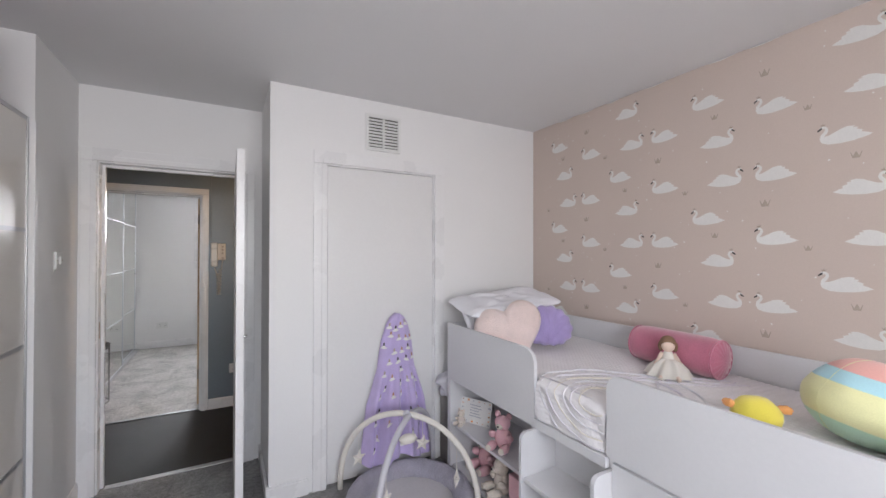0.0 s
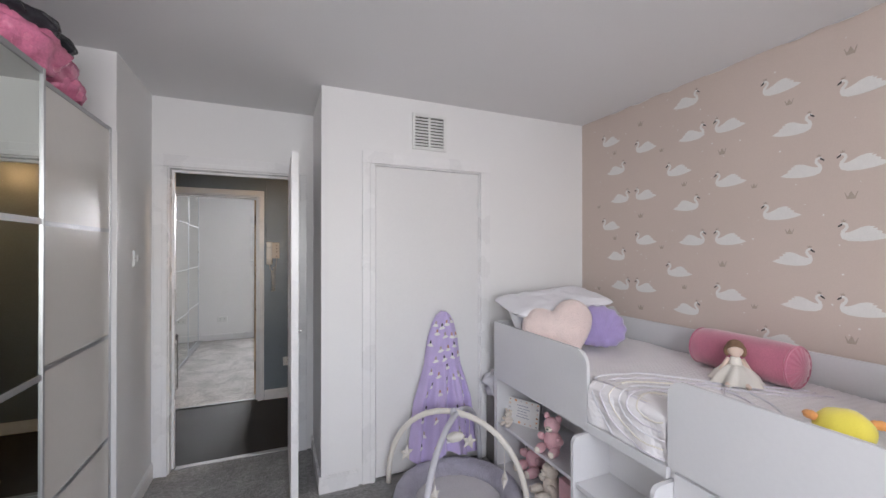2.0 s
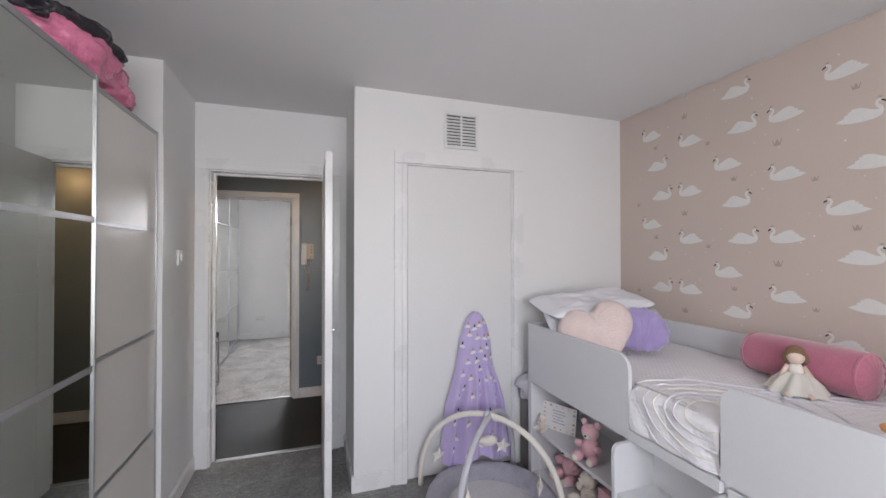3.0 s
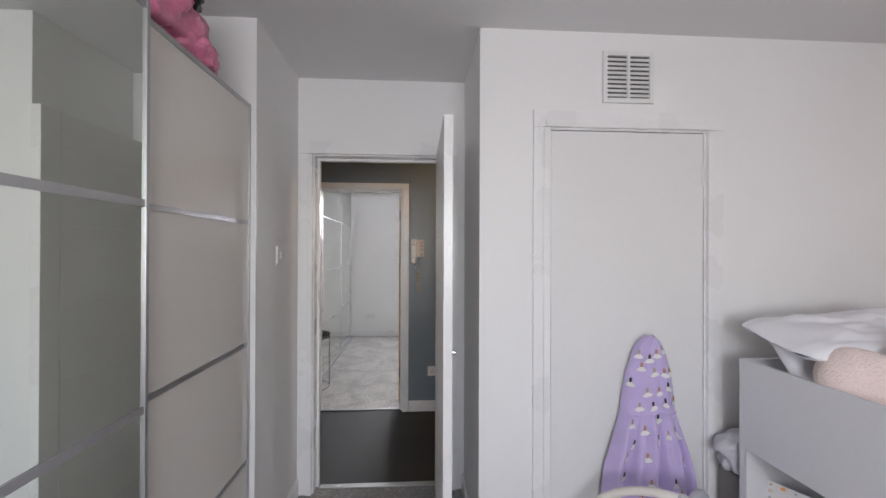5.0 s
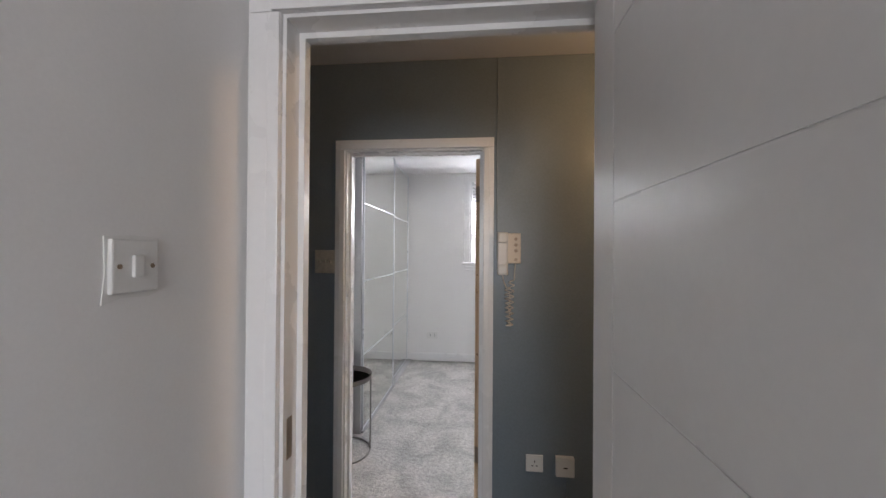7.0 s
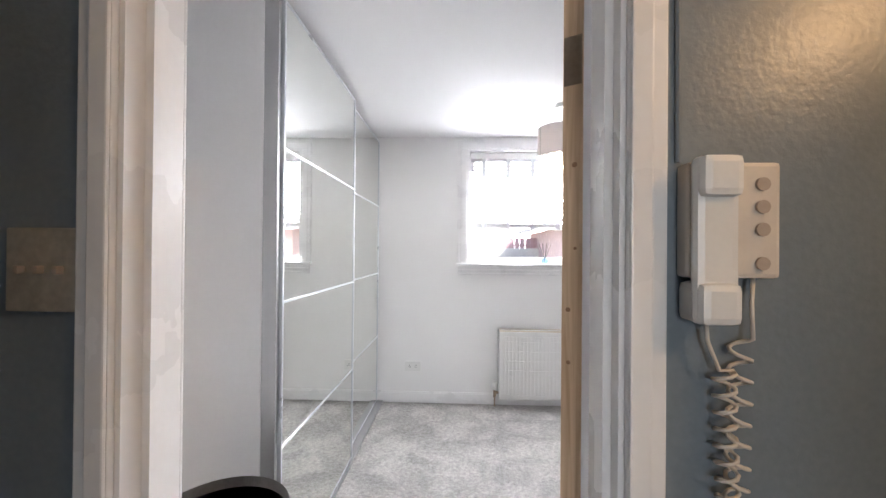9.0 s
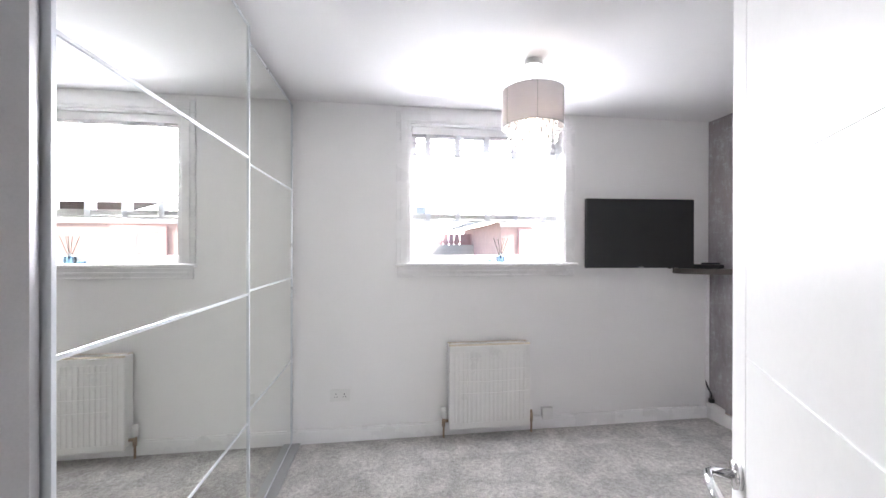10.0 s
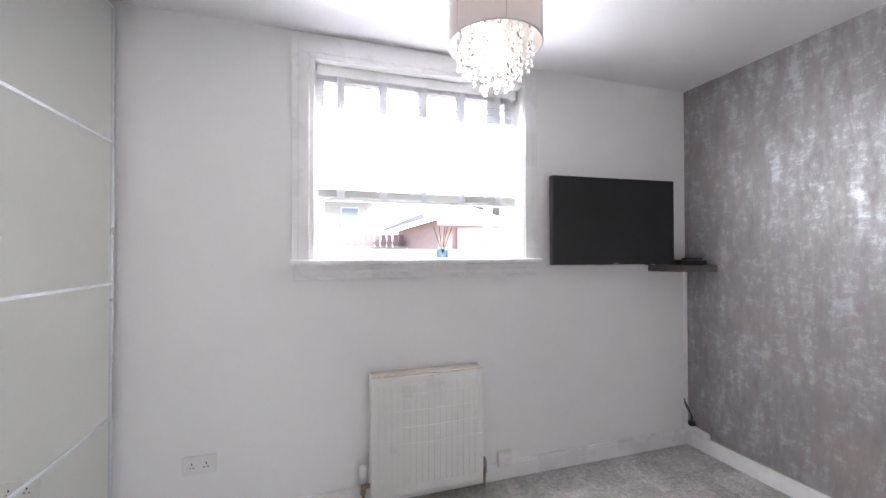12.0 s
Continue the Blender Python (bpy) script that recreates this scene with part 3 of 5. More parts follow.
# ---- child's bedroom: print on the wallpaper ----
def swan_mesh():
    """A white swan facing +x, with black beak and a small brown crown."""
    bm = bmesh.new()
    body = [(-0.112, -0.036), (-0.085, -0.046), (-0.05, -0.053), (-0.01, -0.056), (0.03, -0.053), (0.053, -0.043), (0.06, -0.028), (0.052, -0.016),
            (0.03, -0.013), (0.01, -0.004), (-0.012, 0.008), (-0.034, 0.013), (-0.056, 0.010), (-0.05, 0.003), (-0.066, 0.003), (-0.062, -0.006), (-0.08, -0.012), (-0.078, -0.021), (-0.094, -0.027)]
    prism(bm, body, 0.0012, Matrix())
    line = [(0.044, -0.034), (0.053, -0.021), (0.05, -0.008), (0.041, 0.002), (0.036, 0.012), (0.038, 0.022), (0.048, 0.028), (0.058, 0.023)]
    left, right = [], []
    for i, (x, y) in enumerate(line):
        a, b = line[max(i - 1, 0)], line[min(i + 1, len(line) - 1)]
        d = Vector((b[0] - a[0], b[1] - a[1])).normalized()
        wide = 0.0085 - 0.0048 * i / (len(line) - 1) + (0.0018 if i >= 6 else 0)
        left.append((x - d.y * wide, y + d.x * wide))
        right.append((x + d.y * wide, y - d.x * wide))
    prism(bm, left + right[::-1], 0.0016, Matrix())
    n1 = len(bm.faces)
    prism(bm, [(0.053, 0.029), (0.052, 0.020), (0.068, 0.010), (0.068, 0.017)], 0.002, Matrix())
    n2 = len(bm.faces)
    prism(bm, [(0.043, 0.033), (0.039, 0.044), (0.045, 0.038), (0.048, 0.047), (0.051, 0.038), (0.057, 0.043), (0.054, 0.033)], 0.002, Matrix())
    bm.faces.ensure_lookup_table()
    for i, f in enumerate(bm.faces):
        f.material_index = 0 if i < n1 else 1 if i < n2 else 2
    return mesh_of("swan", bm, (SWAN_WHITE, PRINT_BLACK, PRINT_BROWN))


def crown_mesh():
    bm = bmesh.new()
    prism(bm, [(-0.015, -0.017), (-0.024, 0.016), (-0.0215, 0.016), (-0.012, -0.006), (-0.0012, 0.018), (0.0012, 0.018), (0.012, -0.006), (0.0215, 0.016), (0.024, 0.016), (0.015, -0.017)], 0.0012, Matrix())
    return mesh_of("crown", bm, PRINT_BROWN)


SWAN, CROWN = swan_mesh(), crown_mesh()
ON_WALL = Matrix(((0, 0, -1, PINK_X), (-1, 0, 0, 0), (0, 1, 0, 0), (0, 0, 0, 1)))


def printed(name, mesh, y, z, flip=False, size=1.0):
    if z > TOP1 - 0.06 or z < 0.3 or y > CUP_Y - 0.06:
        return
    ob = new(name, mesh)
    ob.parent = wall_pink
    ob.matrix_basis = Matrix.Translation((0, y, z)) @ ON_WALL @ Matrix.Diagonal((-size if flip else size, size, 1, 1)) @ Matrix.Diagonal((0.92, 0.94, 1, 1))


for k in range(-1, 4):
    for m in range(-3, 3):
        y, z = 1.203 + 0.524 * k, 1.848 + 0.308 * (k % 2) + 0.617 * m
        printed("swan", SWAN, y + 0.083, z)
        printed("swan", SWAN, y - 0.085, z, True)
        printed("swan", SWAN, y + 0.205, z - 0.19, True)
        printed("swan", SWAN, y - 0.088, z - 0.30, True)
        printed("swan", SWAN, y + 0.118, z - 0.41)
        printed("crown", CROWN, y - 0.068, z - 0.155)
        printed("crown", CROWN, y + 0.15, z - 0.30, size=0.8)
        printed("crown", CROWN, y + 0.30, z - 0.06, size=0.7)
bm = bmesh.new()
rng = random.Random(4)
for i in range(190):
    y, z, s = rng.uniform(-0.3, 2.68), rng.uniform(1.0, 2.42), rng.uniform(0.002, 0.0045)
    prism(bm, [(s * math.cos(a), s * math.sin(a)) for a in (0, 1.05, 2.1, 3.14, 4.19, 5.24)], 0.0009, Matrix.Translation((0, y, z)) @ ON_WALL)
dots = part("dot_print", bm, SWAN_WHITE, wall_pink, "tiny white printed dots")
dots["kind"] = "stuff"
bm = bmesh.new()
for y, w in ((2.38, 0.15), (2.18, 0.16), (1.96, 0.11), (1.67, 0.15), (1.32, 0.13), (1.14, 0.14)):
    sheet(bm, lambda u, v: Vector((PINK_X - 0.0015 - 0.012 * v * math.sin(math.pi * u), y + w * (u - 0.5), TOP1 - 0.001 - (0.012 * math.sin(math.pi * u) + 0.003 * noise.noise(Vector((9 * u, y, 0)))) * v)), 14, 1)
part("torn_edge", bm, CARD, wall_pink, "lifted white top edge of the wallpaper")

# vent grille over the cupboard
vent = thing("wall_vent", "white louvred air vent grille above the cupboard", "vent")
# No hole in the wall: shade between the louvres is this plate's dark colour.
part("backing", boxed(1.165, 1.382, CUP_Y - 0.004, CUP_Y, 2.14, 2.352), VENT_SHADE, vent, "backing plate coloured dark for the shade behind the louvres")
for a, b, lo, hi in ((1.152, 1.172, 2.126, 2.366), (1.374, 1.394, 2.126, 2.366), (1.172, 1.374, 2.126, 2.148), (1.172, 1.374, 2.344, 2.366), (1.266, 1.28, 2.148, 2.344)):
    part("frame", boxed(a, b, CUP_Y - 0.014, CUP_Y - 0.0005, lo, hi, 0.002), PLASTIC, vent)
for i in range(9):
    z = 2.157 + i * 0.0208
    for a, b in ((1.172, 1.266), (1.28, 1.374)):
        bm = boxed(a, b, -0.0015, 0.0015, -0.008, 0.008)
        bmesh.ops.transform(bm, matrix=pose(0, CUP_Y - 0.009, z + 0.004, -28, 0, 0), verts=bm.verts)
        part("slat", bm, PLASTIC, vent)


def switch_plate(name, m, w, h, label, category, holes=(), rocker=False, material=None, proud=0.009):
    """A plate on a wall; +z of m points out of the wall."""
    d = thing(name, label, category, at=m)
    part("plate", boxed(-w / 2, w / 2, -h / 2, h / 2, 0, proud, 0.003), material or PLASTIC, d)
    if rocker:
        part("rocker", boxed(-0.009, 0.009, -0.018, 0.018, proud, proud + 0.006, 0.002), material or PLASTIC, d)
        for x in (-0.03, 0.03):
            part("screw", rodded((x, 0, proud - 0.001), (x, 0, proud + 0.0012), 0.004), BRASS, d)
    for i, (x, y, a, b) in enumerate(holes):
        part("pin_hole", boxed(x - a / 2, x + a / 2, y - b / 2, y + b / 2, proud - 0.001, proud + 0.0006), BLACK, d)
    return d


def facing(axis, x, y, z):
    """Pose of a plate whose front looks along the given way."""
    turn = {"-y": (90, 0, 0), "+x": (90, 0, 90), "-x": (90, 0, -90)}[axis]
    return pose(x, y, z, *turn)


SOCKET = [(-0.03, 0.008, 0.005, 0.010), (-0.038, -0.01, 0.008, 0.004), (-0.022, -0.01, 0.008, 0.004), (0.03, 0.008, 0.005, 0.010), (0.022, -0.01, 0.008, 0.004), (0.038, -0.01, 0.008, 0.004)]
ONE = [(0, 0.01, 0.005, 0.011), (-0.011, -0.011, 0.009, 0.005), (0.011, -0.011, 0.009, 0.005)]
switch_plate("light_switch", facing("+x", -0.408, 3.008, 1.412), 0.086, 0.086, "white single light switch with a loose film surround", "light switch", rocker=True)
bm = bmesh.new()
rim = [(-0.052, -0.058), (-0.02, -0.05), (0.03, -0.052), (0.05, -0.046), (0.048, 0.0), (0.051, 0.047), (0.0, 0.05), (-0.049, 0.047), (-0.047, -0.01)]
prism(bm, rim, 0.0016, facing("+x", -0.408, 3.008, 1.412))
solid("switch_surround", bm, PLASTIC, "peeling white plastic surround behind the light switch", "switch surround")

# ---- sliding wardrobe in the child's bedroom ----
ward = thing("sliding_wardrobe", "white wardrobe with one mirrored and one gloss sliding door", "wardrobe")
part("side_panel", boxed(-1.0, -0.395, 2.69, 2.718, 0, 2.05, 0.002), BODY_WHITE, ward)
part("side_panel", boxed(-1.0, -0.395, 1.13, 1.158, 0, 2.05, 0.002), BODY_WHITE, ward)
part("top_panel", boxed(-1.0, -0.46, 1.158, 2.69, 2.02, 2.05), BODY_WHITE, ward)
part("base_panel", boxed(-1.0, -0.46, 1.158, 2.69, 0.0, 0.05), BODY_WHITE, ward)
part("back_panel", boxed(-1.01, -1.0, 1.13, 2.718, 0, 2.05), BODY_WHITE, ward)


def sliding_door(owner, y0, y1, x, bottom, top, rails, panel_material, rail_material, label, fat=0.016):
    d = part("door", boxed(x - 0.018, x - 0.006, y0 + 0.01, y1 - 0.01, bottom, top), panel_material, owner, label)
    for z in [bottom, *rails, top]:
        lo = z - fat / 2 if bottom < z < top else z if z == bottom else z - fat
        part("rail", boxed(x - 0.0058, x - 0.003, y0 + 0.012, y1 - 0.012, lo, lo + fat), rail_material, d)
    for a in (y0, y1 - 0.012):
        part("stile", boxed(x - 0.024, x, a, a + 0.012, bottom, top, 0.001), rail_material, d)


sliding_door(ward, 1.93, 2.688, -0.416, 0.03, 2.062, (0.541, 1.039, 1.554), LACQUER, ALU, "warm white glossy sliding door", 0.018)
sliding_door(ward, 1.17, 1.995, -0.374, 0.03, 2.062, (0.541, 1.039, 1.554), MIRROR, ALU, "mirrored sliding door", 0.02)


def bag(name, c, r, material, label, seed):
    bm = bmesh.new()
    ball(bm, c, *r, u=64, v=36, lump=0.0)
    for v in bm.verts:
        o = v.co - Vector(c)
        v.co += o * (0.30 * noise.noise(v.co * 8 + Vector((seed, 0, 0))) + 0.2 * noise.noise(v.co * 19) + 0.12 * noise.noise(v.co * 45))
        v.co.z = max(v.co.z, 2.052)
    return solid(name, bm, material, label, "storage bag", smooth=True)


bag("storage_bag", (-0.52, 2.10, 2.16), (0.13, 0.28, 0.10), BAG_PINK, "crumpled pink plastic bag on top of the wardrobe", 1)
bag("storage_bag", (-0.51, 2.36, 2.125), (0.10, 0.16, 0.065), BAG_PINK, "small crumpled pink plastic bag on the wardrobe", 5)
bag("storage_bag", (-0.53, 2.14, 2.255), (0.12, 0.24, 0.06), BAG_BLACK, "black plastic bag folded over the pink ones", 9)

# ---- mid-height bed ----
BX, BACK, BY0, BY1 = 1.667, 2.555, 0.50, 2.53
bed = thing("cabin_bed", "white mid-height child's bed with open shelves and steps", "bed")


def rounded_panel(y0, y1, z0, z1, r_lo, r_hi, x, t):
    """An upright board in the y-z plane, with its upper corners rounded by r_lo (at y0) and r_hi (at y1)."""
    pts = [(y0, z0), (y1, z0)]
    for cy, cz, r, a0 in ((y1 - r_hi, z1 - r_hi, r_hi, 0), (y0 + r_lo, z1 - r_lo, r_lo, 90)):
        pts += [(cy + r * math.cos(radians(a0 + 90 * i / 8)), cz + r * math.sin(radians(a0 + 90 * i / 8))) for i in range(9)] if r else [(y1, z1) if a0 == 0 else (y0, z1)]
    bm = bmesh.new()
    prism(bm, pts, t, Matrix(((0, 0, 1, x), (1, 0, 0, 0), (0, 1, 0, 0), (0, 0, 0, 1))))
    bmesh.ops.bevel(bm, geom=[e for e in bm.edges if len(e.link_faces) == 2 and e.calc_face_angle(0) > 1.2], offset=0.002, segments=1, affect="EDGES")
    return bm


part("guard_board", rounded_panel(1.70, BY1, 0.615, 0.985, 0.075, 0.0, BX, 0.018), BED_WHITE, bed)
part("guard_board", rounded_panel(BY0, 1.29, 0.66, 0.985, 0.0, 0.06, BX, 0.018), BED_WHITE, bed)
part("back_board", boxed(BACK, BACK + 0.018, BY0, BY1, 0.3, 1.0, 0.002), BED_WHITE, bed)
part("end_board", boxed(BX, BACK, BY1, BY1 + 0.018, 0, 0.985, 0.002), BED_WHITE, bed)
part("end_board", boxed(BX, BACK, BY0 - 0.018, BY0, 0, 0.985, 0.002), BED_WHITE, bed)
part("bed_base", boxed(BX + 0.019, BACK, BY0, BY1, 0.615, 0.65), BED_WHITE, bed)
part("rail", boxed(BX - 0.006, BX + 0.0185, 1.29, 1.70, 0.615, 0.658, 0.002), BED_WHITE, bed)
part("drawer_front", boxed(BX + 0.002, BX + 0.02, BY0, 1.268, 0.04, 0.645, 0.002), BED_WHITE, bed)
part("shelf", boxed(BX + 0.012, BX + 0.36, 1.72, BY1, 0.315, 0.333, 0.001), BED_WHITE, bed)
part("shelf", boxed(BX + 0.012, BX + 0.36, 1.72, BY1, 0.03, 0.05, 0.001), BED_WHITE, bed)
part("shelf_back", boxed(BX + 0.36, BX + 0.375, 1.72, BY1, 0, 0.615), BED_WHITE, bed)
part("upright", boxed(BX + 0.001, BX + 0.36, 1.702, 1.72, 0, 0.614, 0.001), BED_WHITE, bed)
part("upright", boxed(BX + 0.001, BX + 0.36, 2.512, 2.529, 0, 0.614, 0.001), BED_WHITE, bed)


def step_side(y):
    """A side of the step unit, with its front upper corner rounded."""
    r, x0, x1, top = 0.035, BX - 0.095, BX + 0.36, 0.612
    pts = [(x0, 0), (x1, 0), (x1, top)] + [(x0 + r - r * math.sin(radians(90 * i / 6)), top - r + r * math.cos(radians(90 * i / 6))) for i in range(7)]
    bm = bmesh.new()
    prism(bm, pts, 0.018, Matrix(((1, 0, 0, 0), (0, 0, -1, y), (0, 1, 0, 0), (0, 0, 0, 1))))
    return bm


part("step_side", step_side(1.70), BED_WHITE, bed)
part("step_side", step_side(1.288), BED_WHITE, bed)
part("step", boxed(BX - 0.085, BX + 0.355, 1.29, 1.681, 0.17, 0.192, 0.003), BED_WHITE, bed)
part("step", boxed(BX - 0.085, BX + 0.135, 1.29, 1.681, 0.385, 0.407, 0.003), BED_WHITE, bed)
part("riser", boxed(BX + 0.12, BX + 0.135, 1.29, 1.681, 0.4072, 0.612), BED_WHITE, bed)

MT = 0.855
mat_ob = solid("mattress", boxed(BX + 0.02, BACK - 0.003, BY0 + 0.004, BY1 - 0.004, 0.652, 0.82, 0.03), LINEN, "white mattress lying on the bed base", "mattress")


def quilt_top(u, v):
    """The quilt over the mattress: u across from the front edge, v along the bed."""
    x, y = BX + 0.03 + (BACK - BX - 0.04) * u, BY0 + 0.02 + (BY1 - BY0 - 0.04) * v
    z = MT + 0.008 * noise.noise(Vector((x * 5, y * 5, 0))) + 0.0045 * abs(math.sin(y * 112 + 5 * x)) * (0.55 + 0.45 * math.sin(x * 260))
    return Vector((x, y, z - 0.02 * max(0, 1 - u * 8) ** 2))


def quilt_drop(u, v):
    """The fold of the quilt that hangs over the bed's open side."""
    y = 1.296 + 0.40 * u
    wave = 0.010 * noise.noise(Vector((y * 14, v * 3, 5))) + 0.006 * math.sin(y * 45 + 6 * v)
    wave -= 0.004 * abs(math.sin(y * 130 + 9 * v)) * (0.6 + 0.4 * math.sin(v * 60))
    turn = min(1, v * 3.5)
    z = MT + 0.006 - 0.05 * (1 - math.cos(turn * math.pi / 2)) - max(0, v - 1 / 3.5) * (MT - 0.044 - 0.662) / (1 - 1 / 3.5)
    return Vector((BX + 0.10 - 0.099 * math.sin(turn * math.pi / 2) + wave * turn * (1 if wave > 0 else 0.5) + 0.002, y, z))


quilt = thing("quilt", "white and lilac dotted quilt with corded rings spread over the bed", "quilt")
part("top", sheet(bmesh.new(), quilt_top, 190, 400), QUILT, quilt, smooth=True)
part("drop", sheet(bmesh.new(), quilt_drop, 110, 60), QUILT, quilt, smooth=True)
for i, r in enumerate((0.10, 0.145, 0.19, 0.24, 0.29, 0.35)):
    pts = []
    for k in range(60):
        a = math.tau * k / 59
        x, y = BX + 0.06 + r * 1.25 * math.cos(a), 1.36 + r * math.sin(a)
        if BX + 0.032 < x < BACK - 0.05 and y < 1.9:
            u, v = (x - BX - 0.03) / (BACK - BX - 0.04), (y - BY0 - 0.02) / (BY1 - BY0 - 0.04)
            pts.append(quilt_top(u, v) + Vector((0, 0, 0.003)))
    if len(pts) > 4:
        part("piping", tube(bmesh.new(), pts, 0.0048, 6), (QUILT_CREAM, QUILT_LILAC, LINEN)[i % 3], quilt, smooth=True)
    drop = []
    for k in range(24):
        y = 1.36 + 0.92 * r * math.cos(math.pi * k / 23)
        f = math.sin(math.pi * k / 23) * r / 0.30
        if 1.30 < y < 1.69 and f < 0.97:
            drop.append(quilt_drop((y - 1.296) / 0.40, min(1, f)) + Vector((-0.004, 0, 0)))
    if len(drop) > 3:
        part("piping", tube(bmesh.new(), drop, 0.003, 6), (QUILT_CREAM, QUILT_LILAC, LINEN)[i % 3], quilt, smooth=True)
for i in range(3):
    pts = [quilt_top(0.25 + 0.6 * k / 30, 0.33 + 0.05 * i + 0.10 * math.sin(k / 30 * 3 + i)) + Vector((0, 0, 0.003)) for k in range(31)]
    part("piping", tube(bmesh.new(), pts, 0.004, 6), QUILT_LILAC, quilt, smooth=True)


def cushion(outline, thick, m, seam=0.0, nr=10, wrinkle=0.0, crease=0.006):
    """A stuffed cushion from an outline r(a), fat in the middle."""
    bm = bmesh.new()
    n = 64
    for s in (1, -1):
        rings = []
        for j in range(1, nr + 1):
            f = j / nr
            ring = []
            for k in range(n):
                a = math.tau * k / n
                x, y = outline(a)
                h = s * thick / 2 * math.sqrt(max(0, 1 - f ** 2.4)) * (1 + wrinkle * math.sin(a * seam if seam else 0) * f)
                p = Vector((x * f, y * f, h))
                h2 = crease * (noise.noise(p * 14 + Vector((s, 0, 0))) * (1 - f * 0.8) + (0.9 * noise.noise(Vector((p.x * 9, p.y * 26, s))) if crease > 0.01 else 0))
                ring.append(bm.verts.new(m @ (p + Vector((0, 0, h2)))))
            rings.append(ring)
        c = bm.verts.new(m @ Vector((0, 0, s * thick / 2)))
        for k in range(n):
            bm.faces.new((c, rings[0][k], rings[0][(k + 1) % n]))
            for a, b in zip(rings, rings[1:]):
                bm.faces.new((a[k], b[k], b[(k + 1) % n], a[(k + 1) % n]))
    bmesh.ops.remove_doubles(bm, verts=bm.verts, dist=0.0004)
    return bm


def oblong(w, h, p):
    def f(a):
        c, s = math.cos(a), math.sin(a)
        return (w / 2 * math.copysign(abs(c) ** p, c), h / 2 * math.copysign(abs(s) ** p, s))
    return f


def heart(size):
    def f(a):
        t = a
        x = 16 * math.sin(t) ** 3
        y = 13 * math.cos(t) - 5 * math.cos(2 * t) - 2 * math.cos(3 * t) - math.cos(4 * t)
        return (x * size / 34 * 0.7 + size * 0.14 * math.sin(t), (y + 2) * size / 34 * 0.7 + size * 0.14 * math.cos(t))
    return f


def shell(size):
    def f(a):
        r = size / 2 * (1 + 0.035 * math.cos(a * 14)) * (1 - 0.22 * max(0, -math.sin(a)) ** 3)
        return (r * math.cos(a), r * math.sin(a) * 0.95)
    return f


solid("pillow", cushion(oblong(0.72, 0.42, 0.34), 0.12, pose(2.06, 2.39, 1.0, 50, 0, 4), nr=22, crease=0.014), LINEN, "white cotton pillow leaning at the bed head", "pillow", "bed pillows", smooth=True)
solid("pillow", cushion(oblong(0.74, 0.36, 0.27), 0.09, pose(2.02, 2.375, 1.125, 11, -4, -3), nr=24, crease=0.018), LINEN, "white cotton pillow on top of another pillow", "pillow", "bed pillows", smooth=True)
solid("heart_cushion", cushion(heart(0.44), 0.17, pose(1.862, 2.125, 0.985, 68, 0, -34) @ pose(0, 0, 0, 0, 0, 18), nr=16), BLUSH_FUR, "fluffy blush pink heart-shaped cushion", "cushion", smooth=True)
shell_cushion = thing("shell_cushion", "lilac velvet scallop shell cushion beside the heart cushion", "cushion")
SH = pose(2.12, 2.08, 0.99, 66, 0, -34)
part("cover", cushion(shell(0.30), 0.12, SH), LILAC_VELVET, shell_cushion, smooth=True)
for i in range(7):
    a = radians(20 + 23.3 * i)
    pts = [SH @ Vector((0.14 * f * math.cos(a), -0.10 + (0.10 + 0.135 * math.sin(a)) * f * 0.98, 0.064 * math.sqrt(max(0.05, 1 - abs(f * 1.9 - 0.9) ** 2.4)))) for f in [k / 12 for k in range(1, 13)]]
    part("seam", tube(bmesh.new(), pts, 0.0016, 5), LILAC_VELVET, shell_cushion)

bolster = thing("bolster_cushion", "rose pink velvet bolster cushion against the bed back", "cushion")
BO = pose(2.41, 1.45, MT + 0.099, 0, 0, -3)
bm = bmesh.new()


def bolster_skin(u, v):
    a = math.tau * u
    y = -0.215 + 0.43 * v
    r = 0.097 * (1 - 0.10 * abs(2 * v - 1) ** 8) * (1 + 0.014 * noise.noise(Vector((math.cos(a) * 2, math.sin(a) * 2, v * 7))))
    return BO @ Vector((r * math.cos(a), y, r * math.sin(a)))


sheet(bm, bolster_skin, 36, 24)
bmesh.ops.remove_doubles(bm, verts=bm.verts, dist=0.0005)
part("cover", bm, ROSE_VELVET, bolster, smooth=True)
for s in (-1, 1):
    bm = bmesh.new()
    sheet(bm, lambda u, v: BO @ Vector((0.086 * v * math.cos(math.tau * u), s * (0.215 + 0.022 * (1 - v * v)) + 0.003 * math.sin(u * math.tau * 16) * v, 0.086 * v * math.sin(math.tau * u))), 48, 6)
    part("end_cap", bm, ROSE_VELVET, bolster, smooth=True)
    part("piping", tube(bmesh.new(), [BO @ Vector((0.089 * math.cos(math.tau * k / 32), s * 0.214, 0.089 * math.sin(math.tau * k / 32))) for k in range(33)], 0.005, 6), ROSE_VELVET, bolster)

